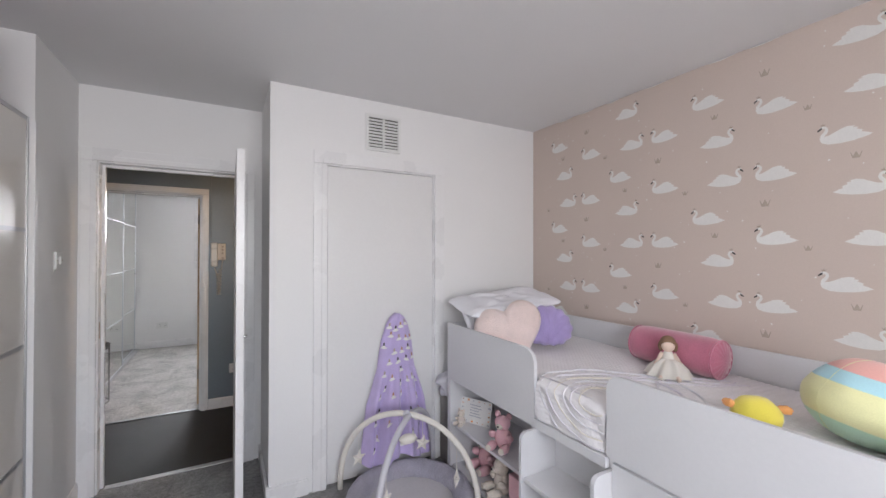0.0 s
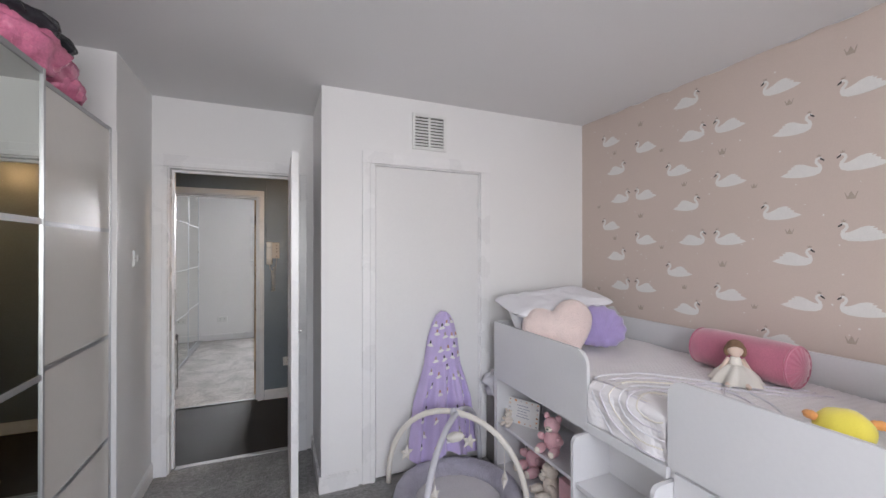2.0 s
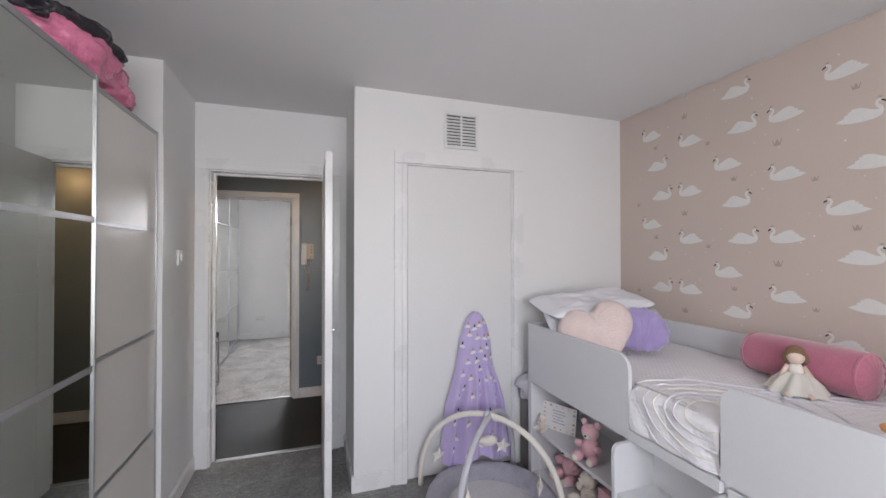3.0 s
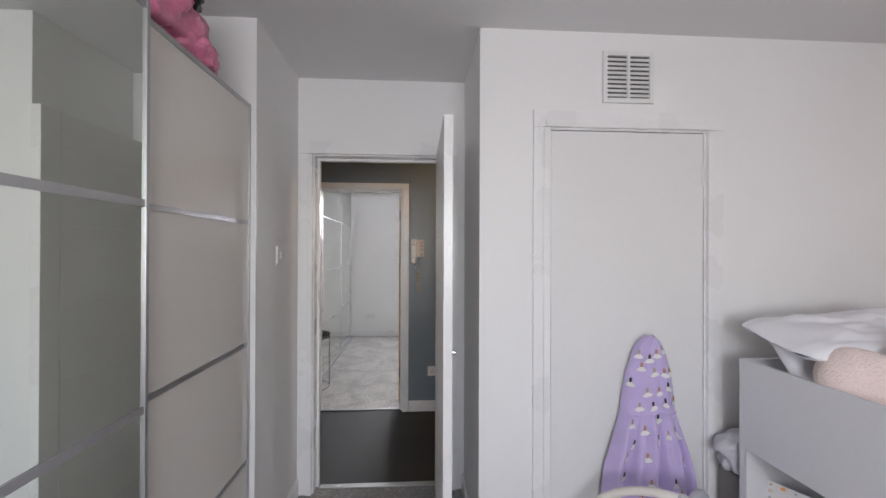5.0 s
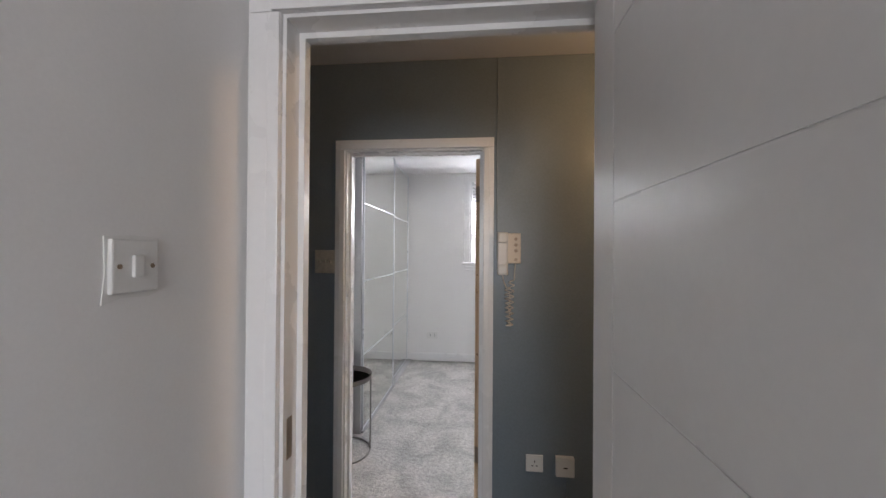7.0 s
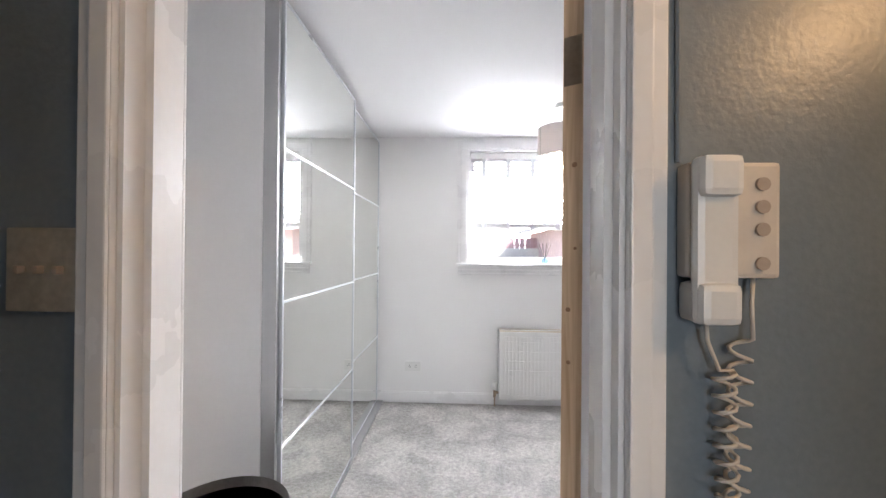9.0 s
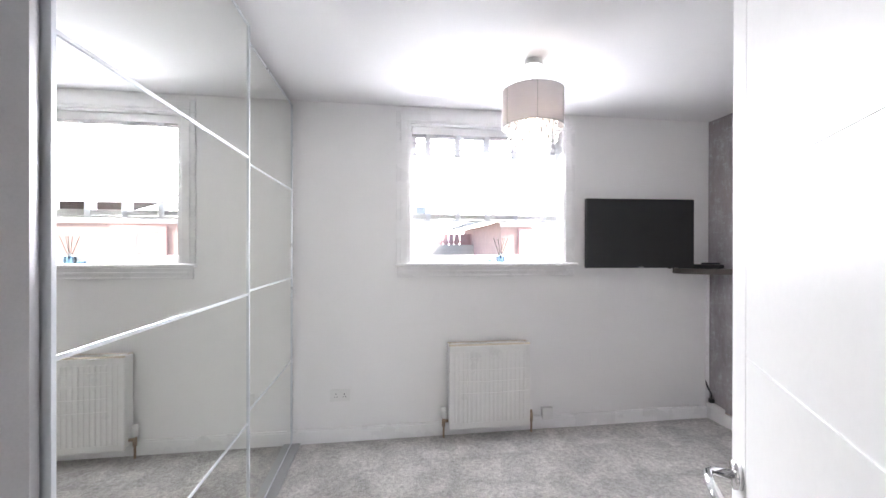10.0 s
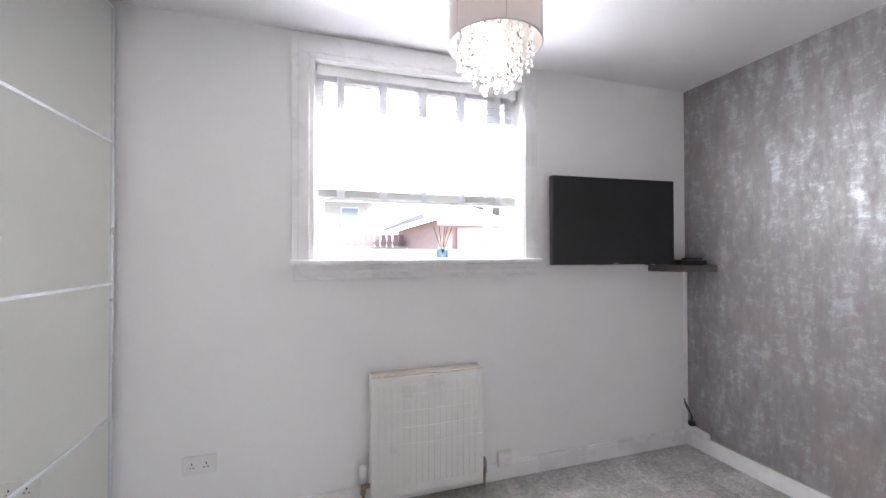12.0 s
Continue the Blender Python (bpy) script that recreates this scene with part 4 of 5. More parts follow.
# soft toys on the bed
def rag_doll(x, y, z):
    """A seated rag doll that looks along -x and -y: head, wool hair with two buns, bodice, ruffled skirt, limbs."""
    bm = bmesh.new()
    marks = []

    def painted(i):
        while len(marks) < len(bm.faces):
            marks.append(i)

    ball(bm, (0, 0, 0.162), 0.037, 0.037, 0.04)
    painted(1)
    ball(bm, (0.008, 0.0, 0.172), 0.042, 0.042, 0.038)
    for q in (-1, 1):
        ball(bm, (0.012, 0.036 * q, 0.15), 0.016, 0.016, 0.028, u=10, v=8)
    painted(2)
    ball(bm, (0, 0, 0.09), 0.028, 0.032, 0.045)

    def skirt(u, v):
        a = math.tau * u
        r = 0.026 + 0.085 * v ** 0.8 * (1 + 0.16 * math.sin(a * 9 + 2 * v) * v + 0.25 * noise.noise(Vector((2 * math.cos(a), 2 * math.sin(a), 1))))
        return Vector((r * math.cos(a) - 0.03 * v, r * math.sin(a) * 1.05, 0.085 - 0.08 * v ** 1.4 + 0.008 * math.sin(a * 9) * v * (1 - v) + 0.003))

    sheet(bm, skirt, 72, 10)
    sheet(bm, lambda u, v: skirt(u + 0.03, v * 0.8) + Vector((0, 0, 0.006 * v)), 72, 8)
    painted(0)
    for q in (-1, 1):
        rod(bm, (0, 0.03 * q, 0.115), (-0.03, 0.068 * q, 0.055), 0.011, 0.010)
        rod(bm, (-0.06, 0.03 * q, 0.016), (-0.145, 0.045 * q, 0.013), 0.013, 0.011)
    painted(1)
    for f, i in zip(bm.faces, marks):
        f.material_index = i
    bmesh.ops.transform(bm, matrix=pose(x, y, z, 0, 0, 35) @ Matrix.Diagonal((0.84, 0.84, 0.9, 1)), verts=bm.verts)
    return bm


solid("rag_doll", rag_doll(2.262, 1.405, MT + 0.006), (CREAM_CLOTH, SKIN, HAIR), "rag doll in a cream tulle dress sitting against the bolster", "doll", smooth=True)

duck = thing("yellow_soft_toy", "round yellow plush toy with orange side tufts lying on the quilt", "soft toy")
part("body", balled((1.945, 0.91, MT + 0.055), 0.073, 0.073, 0.06, lump=0.05, u=32, v=20), YELLOW, duck, smooth=True)
for q in (-1, 1):
    part("tuft", balled((1.945 + 0.045 * q, 0.91 - 0.062 * q, MT + 0.082), 0.017, 0.022, 0.014, (0, 0, 20 * q), lump=0.2), ORANGE, duck, smooth=True)
plush = thing("striped_soft_toy", "large round plush toy in pastel coral, blue, yellow and green bands", "soft toy")
PT = pose(2.135, 0.69, MT + 0.128, 10, 12, 0)


def plush_skin(u, e):
    """The toy's squat, sagging round shape at latitude e."""
    a, c, q = math.tau * u, math.cos(radians(e)), math.sin(radians(e))
    r = 0.158 * c ** 0.8 * (1 - 0.2 * max(0, q)) * (1 + 0.025 * noise.noise(Vector((2 * math.cos(a), 2 * math.sin(a), q * 2))))
    return PT @ Vector((r * math.cos(a), r * math.sin(a), (0.137 if q > 0 else 0.128) * q))


for i, (a0, a1) in enumerate(((-90, -32), (-32, -8), (-8, 18), (18, 38), (38, 90))):
    bm = bmesh.new()
    sheet(bm, lambda u, v: plush_skin(u, a0 + (a1 - a0) * v), 48, 10)
    part("band", bm, (PASTEL[3], PASTEL[2], PASTEL[2], PASTEL[1], PASTEL[0])[i], plush, smooth=True)
for k in range(3):
    part("seam", tube(bmesh.new(), [plush_skin(0.42 + k / 3, -60 + 140 * j / 24) for j in range(25)], 0.0009, 5), PASTEL[2], plush)
part("ear", balled((2.15, 0.60, MT + 0.232), 0.045, 0.045, 0.03), PASTEL[2], plush, smooth=True)

# shelf contents
card = thing("greeting_card", "white card with a floral border and writing standing on the shelf", "card")
CM = pose(BX + 0.118, 2.40, 0.334, 78, 0, -64)
bm = boxed(-0.115, 0.115, 0, 0.155, -0.001, 0.001)
bmesh.ops.transform(bm, matrix=CM, verts=bm.verts)
part("sheet", bm, CARD, card)
for i in range(5):
    bm = boxed(-0.045 + 0.006 * (i % 2), 0.045 - 0.01 * (i % 3), 0.045 + 0.017 * i, 0.05 + 0.017 * i, 0.001, 0.0016)
    bmesh.ops.transform(bm, matrix=CM, verts=bm.verts)
    part("writing_bar", bm, CARD_GREY, card)
rng = random.Random(8)
for i in range(20):
    e = i / 20 * 4
    x, y = ((-0.1 + 0.2 * (e % 1), 0.142) if e < 1 else (0.1, 0.142 - 0.13 * (e % 1)) if e < 2 else (0.1 - 0.2 * (e % 1), 0.013) if e < 3 else (-0.1, 0.013 + 0.13 * (e % 1)))
    bm = bmesh.new()
    s = rng.uniform(0.004, 0.010)
    prism(bm, [(x + s * math.cos(k * 0.9), y + s * 0.7 * math.sin(k * 0.9)) for k in range(7)], 0.0016, CM)
    part("flower_print", bm, (CARD_RUST, ORANGE, CARD_GREY, SKIN)[i % 4], card)


def teddy(name, c, s, material, label, lean=0):
    """A small seated soft toy."""
    t = thing(name, label, "soft toy", "shelf toys", at=pose(*c, 0, 0, lean))
    part("body", balled((0, 0, 0.055 * s), 0.05 * s, 0.05 * s, 0.06 * s, lump=0.1), material, t, smooth=True)
    part("head", balled((-0.01 * s, 0, 0.145 * s), 0.043 * s, 0.046 * s, 0.042 * s, lump=0.08), material, t, smooth=True)
    part("muzzle", balled((-0.05 * s, 0, 0.135 * s), 0.018 * s, 0.02 * s, 0.016 * s), TOY_CREAM, t, smooth=True)
    part("nose", balled((-0.067 * s, 0, 0.139 * s), 0.005 * s, 0.008 * s, 0.005 * s, u=10, v=6), BLACK, t, smooth=True)
    for q in (-1, 1):
        part("ear", balled((0, 0.036 * q * s, 0.185 * s), 0.012 * s, 0.018 * s, 0.02 * s), material, t, smooth=True)
        part("arm", balled((-0.03 * s, 0.055 * q * s, 0.075 * s), 0.03 * s, 0.02 * s, 0.02 * s, (0, 30, 0)), material, t, smooth=True)
        part("leg", balled((-0.065 * s, 0.04 * q * s, 0.025 * s), 0.045 * s, 0.025 * s, 0.025 * s), material, t, smooth=True)
        part("foot_pad", balled((-0.107 * s, 0.04 * q * s, 0.027 * s), 0.006 * s, 0.018 * s, 0.018 * s), TOY_CREAM, t, smooth=True)
    return t


teddy("soft_toy_bear", (BX + 0.10, 2.07, 0.333), 1.0, TOY_PINK, "pink plush bear sitting on the upper shelf", 25)
teddy("soft_toy_bear", (BX + 0.12, 2.10, 0.05), 1.05, TOY_CREAM, "cream plush bear slumped on the lower shelf", -15)
teddy("soft_toy_bear", (BX + 0.20, 2.36, 0.05), 1.25, TOY_PINK, "larger pink plush toy on the lower shelf", 10)
teddy("soft_toy_bear", (BX + 0.045, 2.44, 0.333), 0.5, TOY_CREAM, "tiny cream plush toy beside the card", 20)
solid("pink_box", boxed(BX + 0.05, BX + 0.2, 1.84, 1.96, 0.05, 0.25, 0.006), TOY_PINK, "plain pink fabric box on the lower shelf", "box")
bm = balled((1.78, 2.63, 0.55), 0.14, 0.075, 0.09, lump=0.35, u=32, v=20)
for v in bm.verts:
    v.co += 0.018 * Vector((noise.noise(v.co * 17), noise.noise(v.co * 15 + Vector((3, 0, 0))), noise.noise(v.co * 13)))
solid("folded_blanket", bm, GREY_CLOTH, "grey lilac blanket bundled between bed and wall", "blanket", smooth=True)
# Dark grey bag in the gap, simplified to an upright box.
solid("gap_bag_box", boxed(1.69, 1.95, 2.565, 2.70, 0.0, 0.46, 0.015), TRAY_GREY, "dark grey bag between bed and wall, modelled as a plain box", "storage tub")

# hooded towel on the cupboard door
towel = thing("hooded_towel", "lilac hooded towel with small printed figures hanging on the cupboard door", "towel")


def towel_skin(u, v):
    """v runs down from the hood; u from edge to edge across the front."""
    drop = 1.052 - v * (0.93 + 0.03 * math.sin(u * 9))
    marks, widths = (0, 0.03, 0.08, 0.18, 0.30, 0.38, 0.62, 1.0), (0.012, 0.05, 0.078, 0.106, 0.125, 0.133, 0.205, 0.25)
    half = float(np.interp(v, marks, widths))
    x = 1.366 - 0.012 * max(0, v - 0.1) + half * 2 * (u - 0.5)
    fold = math.sin(math.pi * u) ** 0.6
    pleat = (0.06 * abs(math.sin(u * 9.5 + 1.2 * v + 0.4)) ** 0.7 - 0.03 + 0.012 * math.sin(u * 37 - 3 * v))  * min(1, max(0, v - 0.33) * 5) + 0.012 * noise.noise(Vector((u * 6, v * 5, 3)))
    y = CUP_Y - 0.012 - fold * (0.06 + 0.06 * v) - pleat
    return Vector((x, y, drop))


bm = bmesh.new()
sheet(bm, towel_skin, 70, 90)
part("cloth", bm, LILAC, towel, smooth=True)
part("waist_seam", tube(bmesh.new(), [towel_skin(0.04 + 0.92 * k / 30, 0.37) + Vector((0, -0.002, 0)) for k in range(31)], 0.004, 6), LILAC, towel)
rng = random.Random(11)
for r in range(11):
    for c in range(4):
        u, v = (c + 0.3 + 0.4 * rng.random() + 0.5 * (r % 2)) / 4.6, 0.06 + 0.082 * r + 0.055 * rng.random()
        if not (0.06 < u < 0.94 and v < 0.97):
            continue
        p = towel_skin(u, v)
        d = (towel_skin(u + 0.01, v) - p).normalized()
        e = (p - towel_skin(u, v + 0.01)).normalized()
        o = d.cross(e)
        o = o if o.y < 0 else -o
        F = Matrix((( d.x, e.x, o.x, p.x + 0.0015 * o.x), (d.y, e.y, o.y, p.y + 0.0015 * o.y), (d.z, e.z, o.z, p.z + 0.0015 * o.z), (0, 0, 0, 1)))
        bm = bmesh.new()
        prism(bm, [(-0.021, -0.010), (-0.005, -0.015), (0.015, -0.012), (0.022, -0.005), (0.006, 0.007), (-0.007, 0.006)], 0.003, F)
        n0 = len(bm.faces)
        prism(bm, [(-0.005, 0.005), (0.004, 0.006), (0.005, 0.022), (-0.002, 0.027), (-0.006, 0.02)], 0.003, F)
        for i, f in enumerate(bm.faces):
            f.material_index = 0 if i < n0 else 1
        part("print_shape", bm, (CARD, (PRINT_BLACK, PRINT_BROWN, CARD_RUST)[rng.randrange(3)]), towel)

# ---- baby play gym ----
gym = thing("play_gym", "round grey play mat with two padded arches and hanging stars", "baby gym")
GX, GY = 1.285, 2.30
bm = bmesh.new()
n = 72
sheet(bm, lambda u, v: Vector((GX + (0.305 + 0.062 * math.cos(math.tau * v) * (1 + 0.12 * noise.noise(Vector((9 * math.cos(math.tau * u), 9 * math.sin(math.tau * u), 3 * v))))) * math.cos(math.tau * u),
                                GY + (0.305 + 0.062 * math.cos(math.tau * v)) * math.sin(math.tau * u),
                                0.062 + 0.058 * math.sin(math.tau * v) * (1 + 0.15 * noise.noise(Vector((7 * math.cos(math.tau * u), 7 * math.sin(math.tau * u), 9)))))), n, 16)
part("padded_rim", bm, GREY_FUR, gym, "fluffy grey lilac padded rim", True)
bm = bmesh.new()
sheet(bm, lambda u, v: Vector((GX + 0.27 * v * math.cos(math.tau * u), GY + 0.27 * v * math.sin(math.tau * u), 0.035 + 0.012 * (1 - v) + 0.002 * math.sin(60 * v) * math.sin(math.tau * u * 24))), n, 24)
part("mat", bm, PLAYMAT, gym, "cream textured mat", True)


def arch(a, b, top):
    a, b = Vector(a), Vector(b)
    return [a.lerp(b, 0.5 - 0.5 * math.cos(math.pi * k / 28)) + Vector((0, 0, top * math.sin(math.pi * k / 28) ** 0.85)) for k in range(29)]


A1, A2 = arch((0.975, 2.655, 0.015), (1.585, 2.055, 0.015), 0.505), arch((1.585, 2.60, 0.06), (0.985, 2.05, 0.02), 0.475)
part("arch", tube(bmesh.new(), A1, 0.0165, 12), CREAM_CLOTH, gym, "cream padded arch", True)
part("arch", tube(bmesh.new(), A2, 0.0165, 12), GREY_CLOTH, gym, "pale grey padded arch", True)
part("joint", balled((1.28, 2.345, 0.515), 0.024, 0.024, 0.03), GREY_CLOTH, gym, smooth=True)
part("cloud", balled((1.27, 2.30, 0.40), 0.055, 0.03, 0.026, lump=0.2), CREAM_CLOTH, gym, "cream hanging cloud", True)
for p, drop, turn in ((A1[7], 0.17, 20), (A1[21], 0.20, 50), (A2[9], 0.20, -10), (A2[21], 0.17, 35)):
    c = p - Vector((0, 0, drop))
    bm = bmesh.new()
    pts = [((0.052 if k % 2 == 0 else 0.025) * math.sin(math.tau * k / 10), (0.052 if k % 2 == 0 else 0.025) * math.cos(math.tau * k / 10)) for k in range(10)]
    M = Matrix.Translation(c) @ pose(0, 0, 0, 90, 12, turn)
    f0, f1 = bm.verts.new(M @ Vector((0, 0, 0.018))), bm.verts.new(M @ Vector((0, 0, -0.018)))
    ring = [bm.verts.new(M @ Vector((x, y, 0))) for x, y in pts]
    for k in range(10):
        bm.faces.new((f0, ring[k], ring[(k + 1) % 10]))
        bm.faces.new((f1, ring[(k + 1) % 10], ring[k]))
    part("star", bm, CREAM_CLOTH, gym, "cream hanging star")
    part("cord", rodded(c + Vector((0, 0, 0.045)), p, 0.0015, n=6), CREAM_CLOTH, gym)

# ---- hallway ----
HW = HALL_Y1
hs = switch_plate("hall_switch", facing("-y", -0.69, HW, 1.38), 0.115, 0.125, "brushed metal three-way switch plate on the grey wall", "light switch", material=STEEL)
for x in (-0.03, 0, 0.03):
    part("toggle", boxed(x - 0.004, x + 0.004, -0.006, 0.006, 0.009, 0.02, 0.002), PRINT_BROWN, hs)
phone = thing("entry_phone", "cream door entry handset with coiled cord on the wall", "intercom", at=facing("-y", 0.293, HW, 1.445))
part("base", boxed(-0.06, 0.06, -0.065, 0.09, 0, 0.03, 0.006), IVORY, phone)
bm = bmesh.new()
box(bm, -0.06, -0.005, -0.125, 0.095, 0.031, 0.05, 0.01)
box(bm, -0.058, -0.007, 0.04, 0.094, 0.026, 0.062, 0.01)
box(bm, -0.058, -0.007, -0.124, -0.07, 0.0, 0.06, 0.01)
part("handset", bm, PLASTIC, phone, "pale handset")
for z in (0.06, 0.03, 0.0, -0.045):
    part("button", rodded((0.035, z, 0.029), (0.035, z, 0.034), 0.009), PRINT_BROWN, phone)
cord = [(-0.03, -0.12, 0.02), (-0.028, -0.15, 0.02), (-0.012, -0.19, 0.02)]
for k in range(150):
    a, f = k * 0.72, k / 149
    w = 0.013
    side = 0.004 if k > 75 else -0.006
    y = -0.19 - 0.19 * f * 1.0 if k < 76 else -0.287 - 0.09 + (k - 75) * 0.0026
    cord.append((side + w * math.cos(a) + 0.012 * f, (-0.19 - 0.0026 * k if k < 76 else -0.3876 + 0.0033 * (k - 76)), 0.02 + w * math.sin(a)))
cord += [(0.03, -0.10, 0.02), (0.035, -0.064, 0.015)]
part("coiled_cord", tube(bmesh.new(), cord, 0.0028, 6), IVORY, phone, "cream coiled cord", True)
structure("trim_cable", tube(bmesh.new(), [(0.232, HW - 0.004, TOP1), (0.233, HW - 0.004, 2.2), (0.231, HW - 0.004, 1.9), (0.233, HW - 0.004, 1.54)], 0.0035, 6), DARK_WALL, "painted-over cable beside the door frame", "cable")
switch_plate("hall_socket", facing("-y", 0.43, HW, 0.357), 0.086, 0.086, "white single wall socket on the grey hallway wall", "socket", holes=ONE)
ph = switch_plate("phone_socket", facing("-y", 0.58, HW, 0.355), 0.09, 0.095, "white surface-mounted telephone box with a cable", "socket", proud=0.03)
part("slot", boxed(-0.01, 0.01, -0.005, 0.001, 0.0295, 0.0306), BLACK, ph)
part("cable", tube(bmesh.new(), [(0.01, -0.045, 0.012), (0.012, -0.12, 0.008), (0.006, -0.2, 0.006), (0.012, -0.255, 0.018), (0.012, -0.345, 0.02)], 0.003, 6), DARK_WALL, ph)
hl = thing("hall_ceiling_light", "small hanging hallway lamp with a lit warm bulb", "ceiling light")
part("rose", rodded((1.17, 3.65, TOP1 - 0.03), (1.17, 3.65, TOP1), 0.045, 0.05, 20), PLASTIC, hl)
part("flex", rodded((1.17, 3.65, 2.25), (1.17, 3.65, TOP1 - 0.03), 0.003), PLASTIC, hl)
part("holder", rodded((1.17, 3.65, 2.23), (1.17, 3.65, 2.265), 0.018), PLASTIC, hl)

# ---- bright bedroom: mirrored wardrobe and tray table ----
W2 = -0.776
wd = thing("mirrored_wardrobe", "tall white wardrobe with mirrored sliding doors", "wardrobe")
part("side_panel", boxed(R2_W + 0.012, W2 - 0.07, 5.42, 5.445, 0, 2.425, 0.002), BODY_WHITE, wd)
part("side_panel", boxed(R2_W, W2 - 0.07, 7.535, 7.56, 0, 2.425, 0.002), BODY_WHITE, wd)
part("track_end", boxed(W2 - 0.069, W2 - 0.012, 5.422, 5.443, 0, 2.425, 0.001), ALU, wd, "grey metal track end")
part("top_panel", boxed(R2_W, W2 - 0.07, 5.446, 7.534, 2.395, 2.425), BODY_WHITE, wd)
part("floor_track", boxed(W2 - 0.065, W2 + 0.006, 5.446, 7.56, 0.0, 0.012, 0.001), ALU, wd)
sliding_door(wd, 5.452, 6.52, W2, 0.02, 2.425, (0.612, 1.20, 1.822), MIRROR_PALE, ALU_WHITE, "mirrored sliding door with pale rails", 0.010)
sliding_door(wd, 6.43, 7.53, W2 - 0.045, 0.02, 2.425, (0.612, 1.20, 1.822), MIRROR_PALE, ALU_WHITE, "mirrored sliding door with pale rails", 0.010)

tt = thing("tray_table", "round dark grey metal tray table standing by the doorway", "side table")
TX, TY, TZ = -0.845, 5.15, 0.52
bm = bmesh.new()
sheet(bm, lambda u, v: Vector((TX + 0.212 * v * math.cos(math.tau * u), TY + 0.212 * v * math.sin(math.tau * u), TZ)), 40, 2)
sheet(bm, lambda u, v: Vector((TX + (0.212 + 0.006 * v) * math.cos(math.tau * u), TY + (0.212 + 0.006 * v) * math.sin(math.tau * u), TZ + 0.035 * v)), 40, 1)
bmesh.ops.solidify(bm, geom=bm.faces[:], thickness=0.003)
part("tray", bm, TRAY_GREY, tt)
for k in range(4):
    a = radians(15 + 90 * k)
    x, y = TX + 0.209 * math.cos(a), TY + 0.209 * math.sin(a)
    part("leg", rodded((x, y, 0.006), (x, y, TZ), 0.006, n=8), TRAY_GREY, tt)
part("base_ring", tube(bmesh.new(), [(TX + 0.209 * math.cos(math.tau * k / 40), TY + 0.209 * math.sin(math.tau * k / 40), 0.007) for k in range(41)], 0.006, 8), TRAY_GREY, tt)
orn = bmesh.new()
for k in range(7):
    ball(orn, (TX + 0.09 + 0.018 * math.cos(k * 2.4), TY - 0.10 + 0.018 * math.sin(k * 2.4), TZ + 0.018 + 0.011 * k), 0.012, 0.012, 0.012, u=8, v=6)
solid("crystal_ornament", orn, CRYSTAL, "small clear crystal ornament on the tray table", "ornament")

# ---- window, blind and sill ----
w1 = thing("window_1", "white sash window with moulded surround", "window", kind="structure")
wx0, wx1, wz0, wz1 = WIN
GY2 = 7.71
for a, b, lo, hi in ((wx0, wx0 + 0.05, wz0, wz1), (wx1 - 0.05, wx1, wz0, wz1), (wx0 + 0.05, wx1 - 0.05, wz0, wz0 + 0.055), (wx0 + 0.05, wx1 - 0.05, wz1 - 0.05, wz1)):
    part("window_frame", boxed(a, b, GY2 - 0.02, GY2 + 0.05, lo, hi, 0.003), GLOSS, w1)
part("mullion", boxed(wx1 - 0.17, wx1 - 0.13, GY2 - 0.015, GY2 + 0.04, wz0 + 0.055, wz1 - 0.05, 0.003), GLOSS, w1)
g = part("pane", boxed(wx0 + 0.05, wx1 - 0.05, GY2 + 0.015, GY2 + 0.019, wz0 + 0.055, wz1 - 0.05), PANE, w1)
g.visible_shadow = False
for a, b in ((wx0 - 0.11, wx0), (wx1, wx1 + 0.10)):
    bm = boxed(a, b, R2_Y1 - 0.016, R2_Y1, wz0 + 0.001, wz1 + 0.001, 0.003)
    i0 = a + 0.03 if a < 0 else a + 0.012
    box(bm, i0, i0 + 0.055, R2_Y1 - 0.024, R2_Y1 - 0.0162, wz0 + 0.001, wz1 + 0.02, 0.004)
    part("architrave", bm, GLOSS, w1)
bm = boxed(wx0 - 0.11, wx1 + 0.10, R2_Y1 - 0.0165, R2_Y1, wz1 + 0.0015, wz1 + 0.11, 0.003)
box(bm, wx0 - 0.08, wx1 + 0.07, R2_Y1 - 0.0245, R2_Y1 - 0.0167, wz1 + 0.0205, wz1 + 0.075, 0.004)
part("architrave", bm, GLOSS, w1)
part("window_sill", boxed(wx0 - 0.12, wx1 + 0.115, R2_Y1 - 0.05, GY2 - 0.02, wz0 - 0.028, wz0, 0.008), GLOSS, w1)
bm = boxed(wx0 - 0.10, wx1 + 0.09, R2_Y1 - 0.02, R2_Y1, wz0 - 0.105, wz0 - 0.029, 0.003)
box(bm, wx0 - 0.10, wx1 + 0.09, R2_Y1 - 0.03, R2_Y1 - 0.0202, wz0 - 0.075, wz0 - 0.055, 0.004)
box(bm, wx0 - 0.10, wx1 + 0.09, R2_Y1 - 0.027, R2_Y1 - 0.0202, wz0 - 0.105, wz0 - 0.09, 0.004)
part("apron", bm, GLOSS, w1)

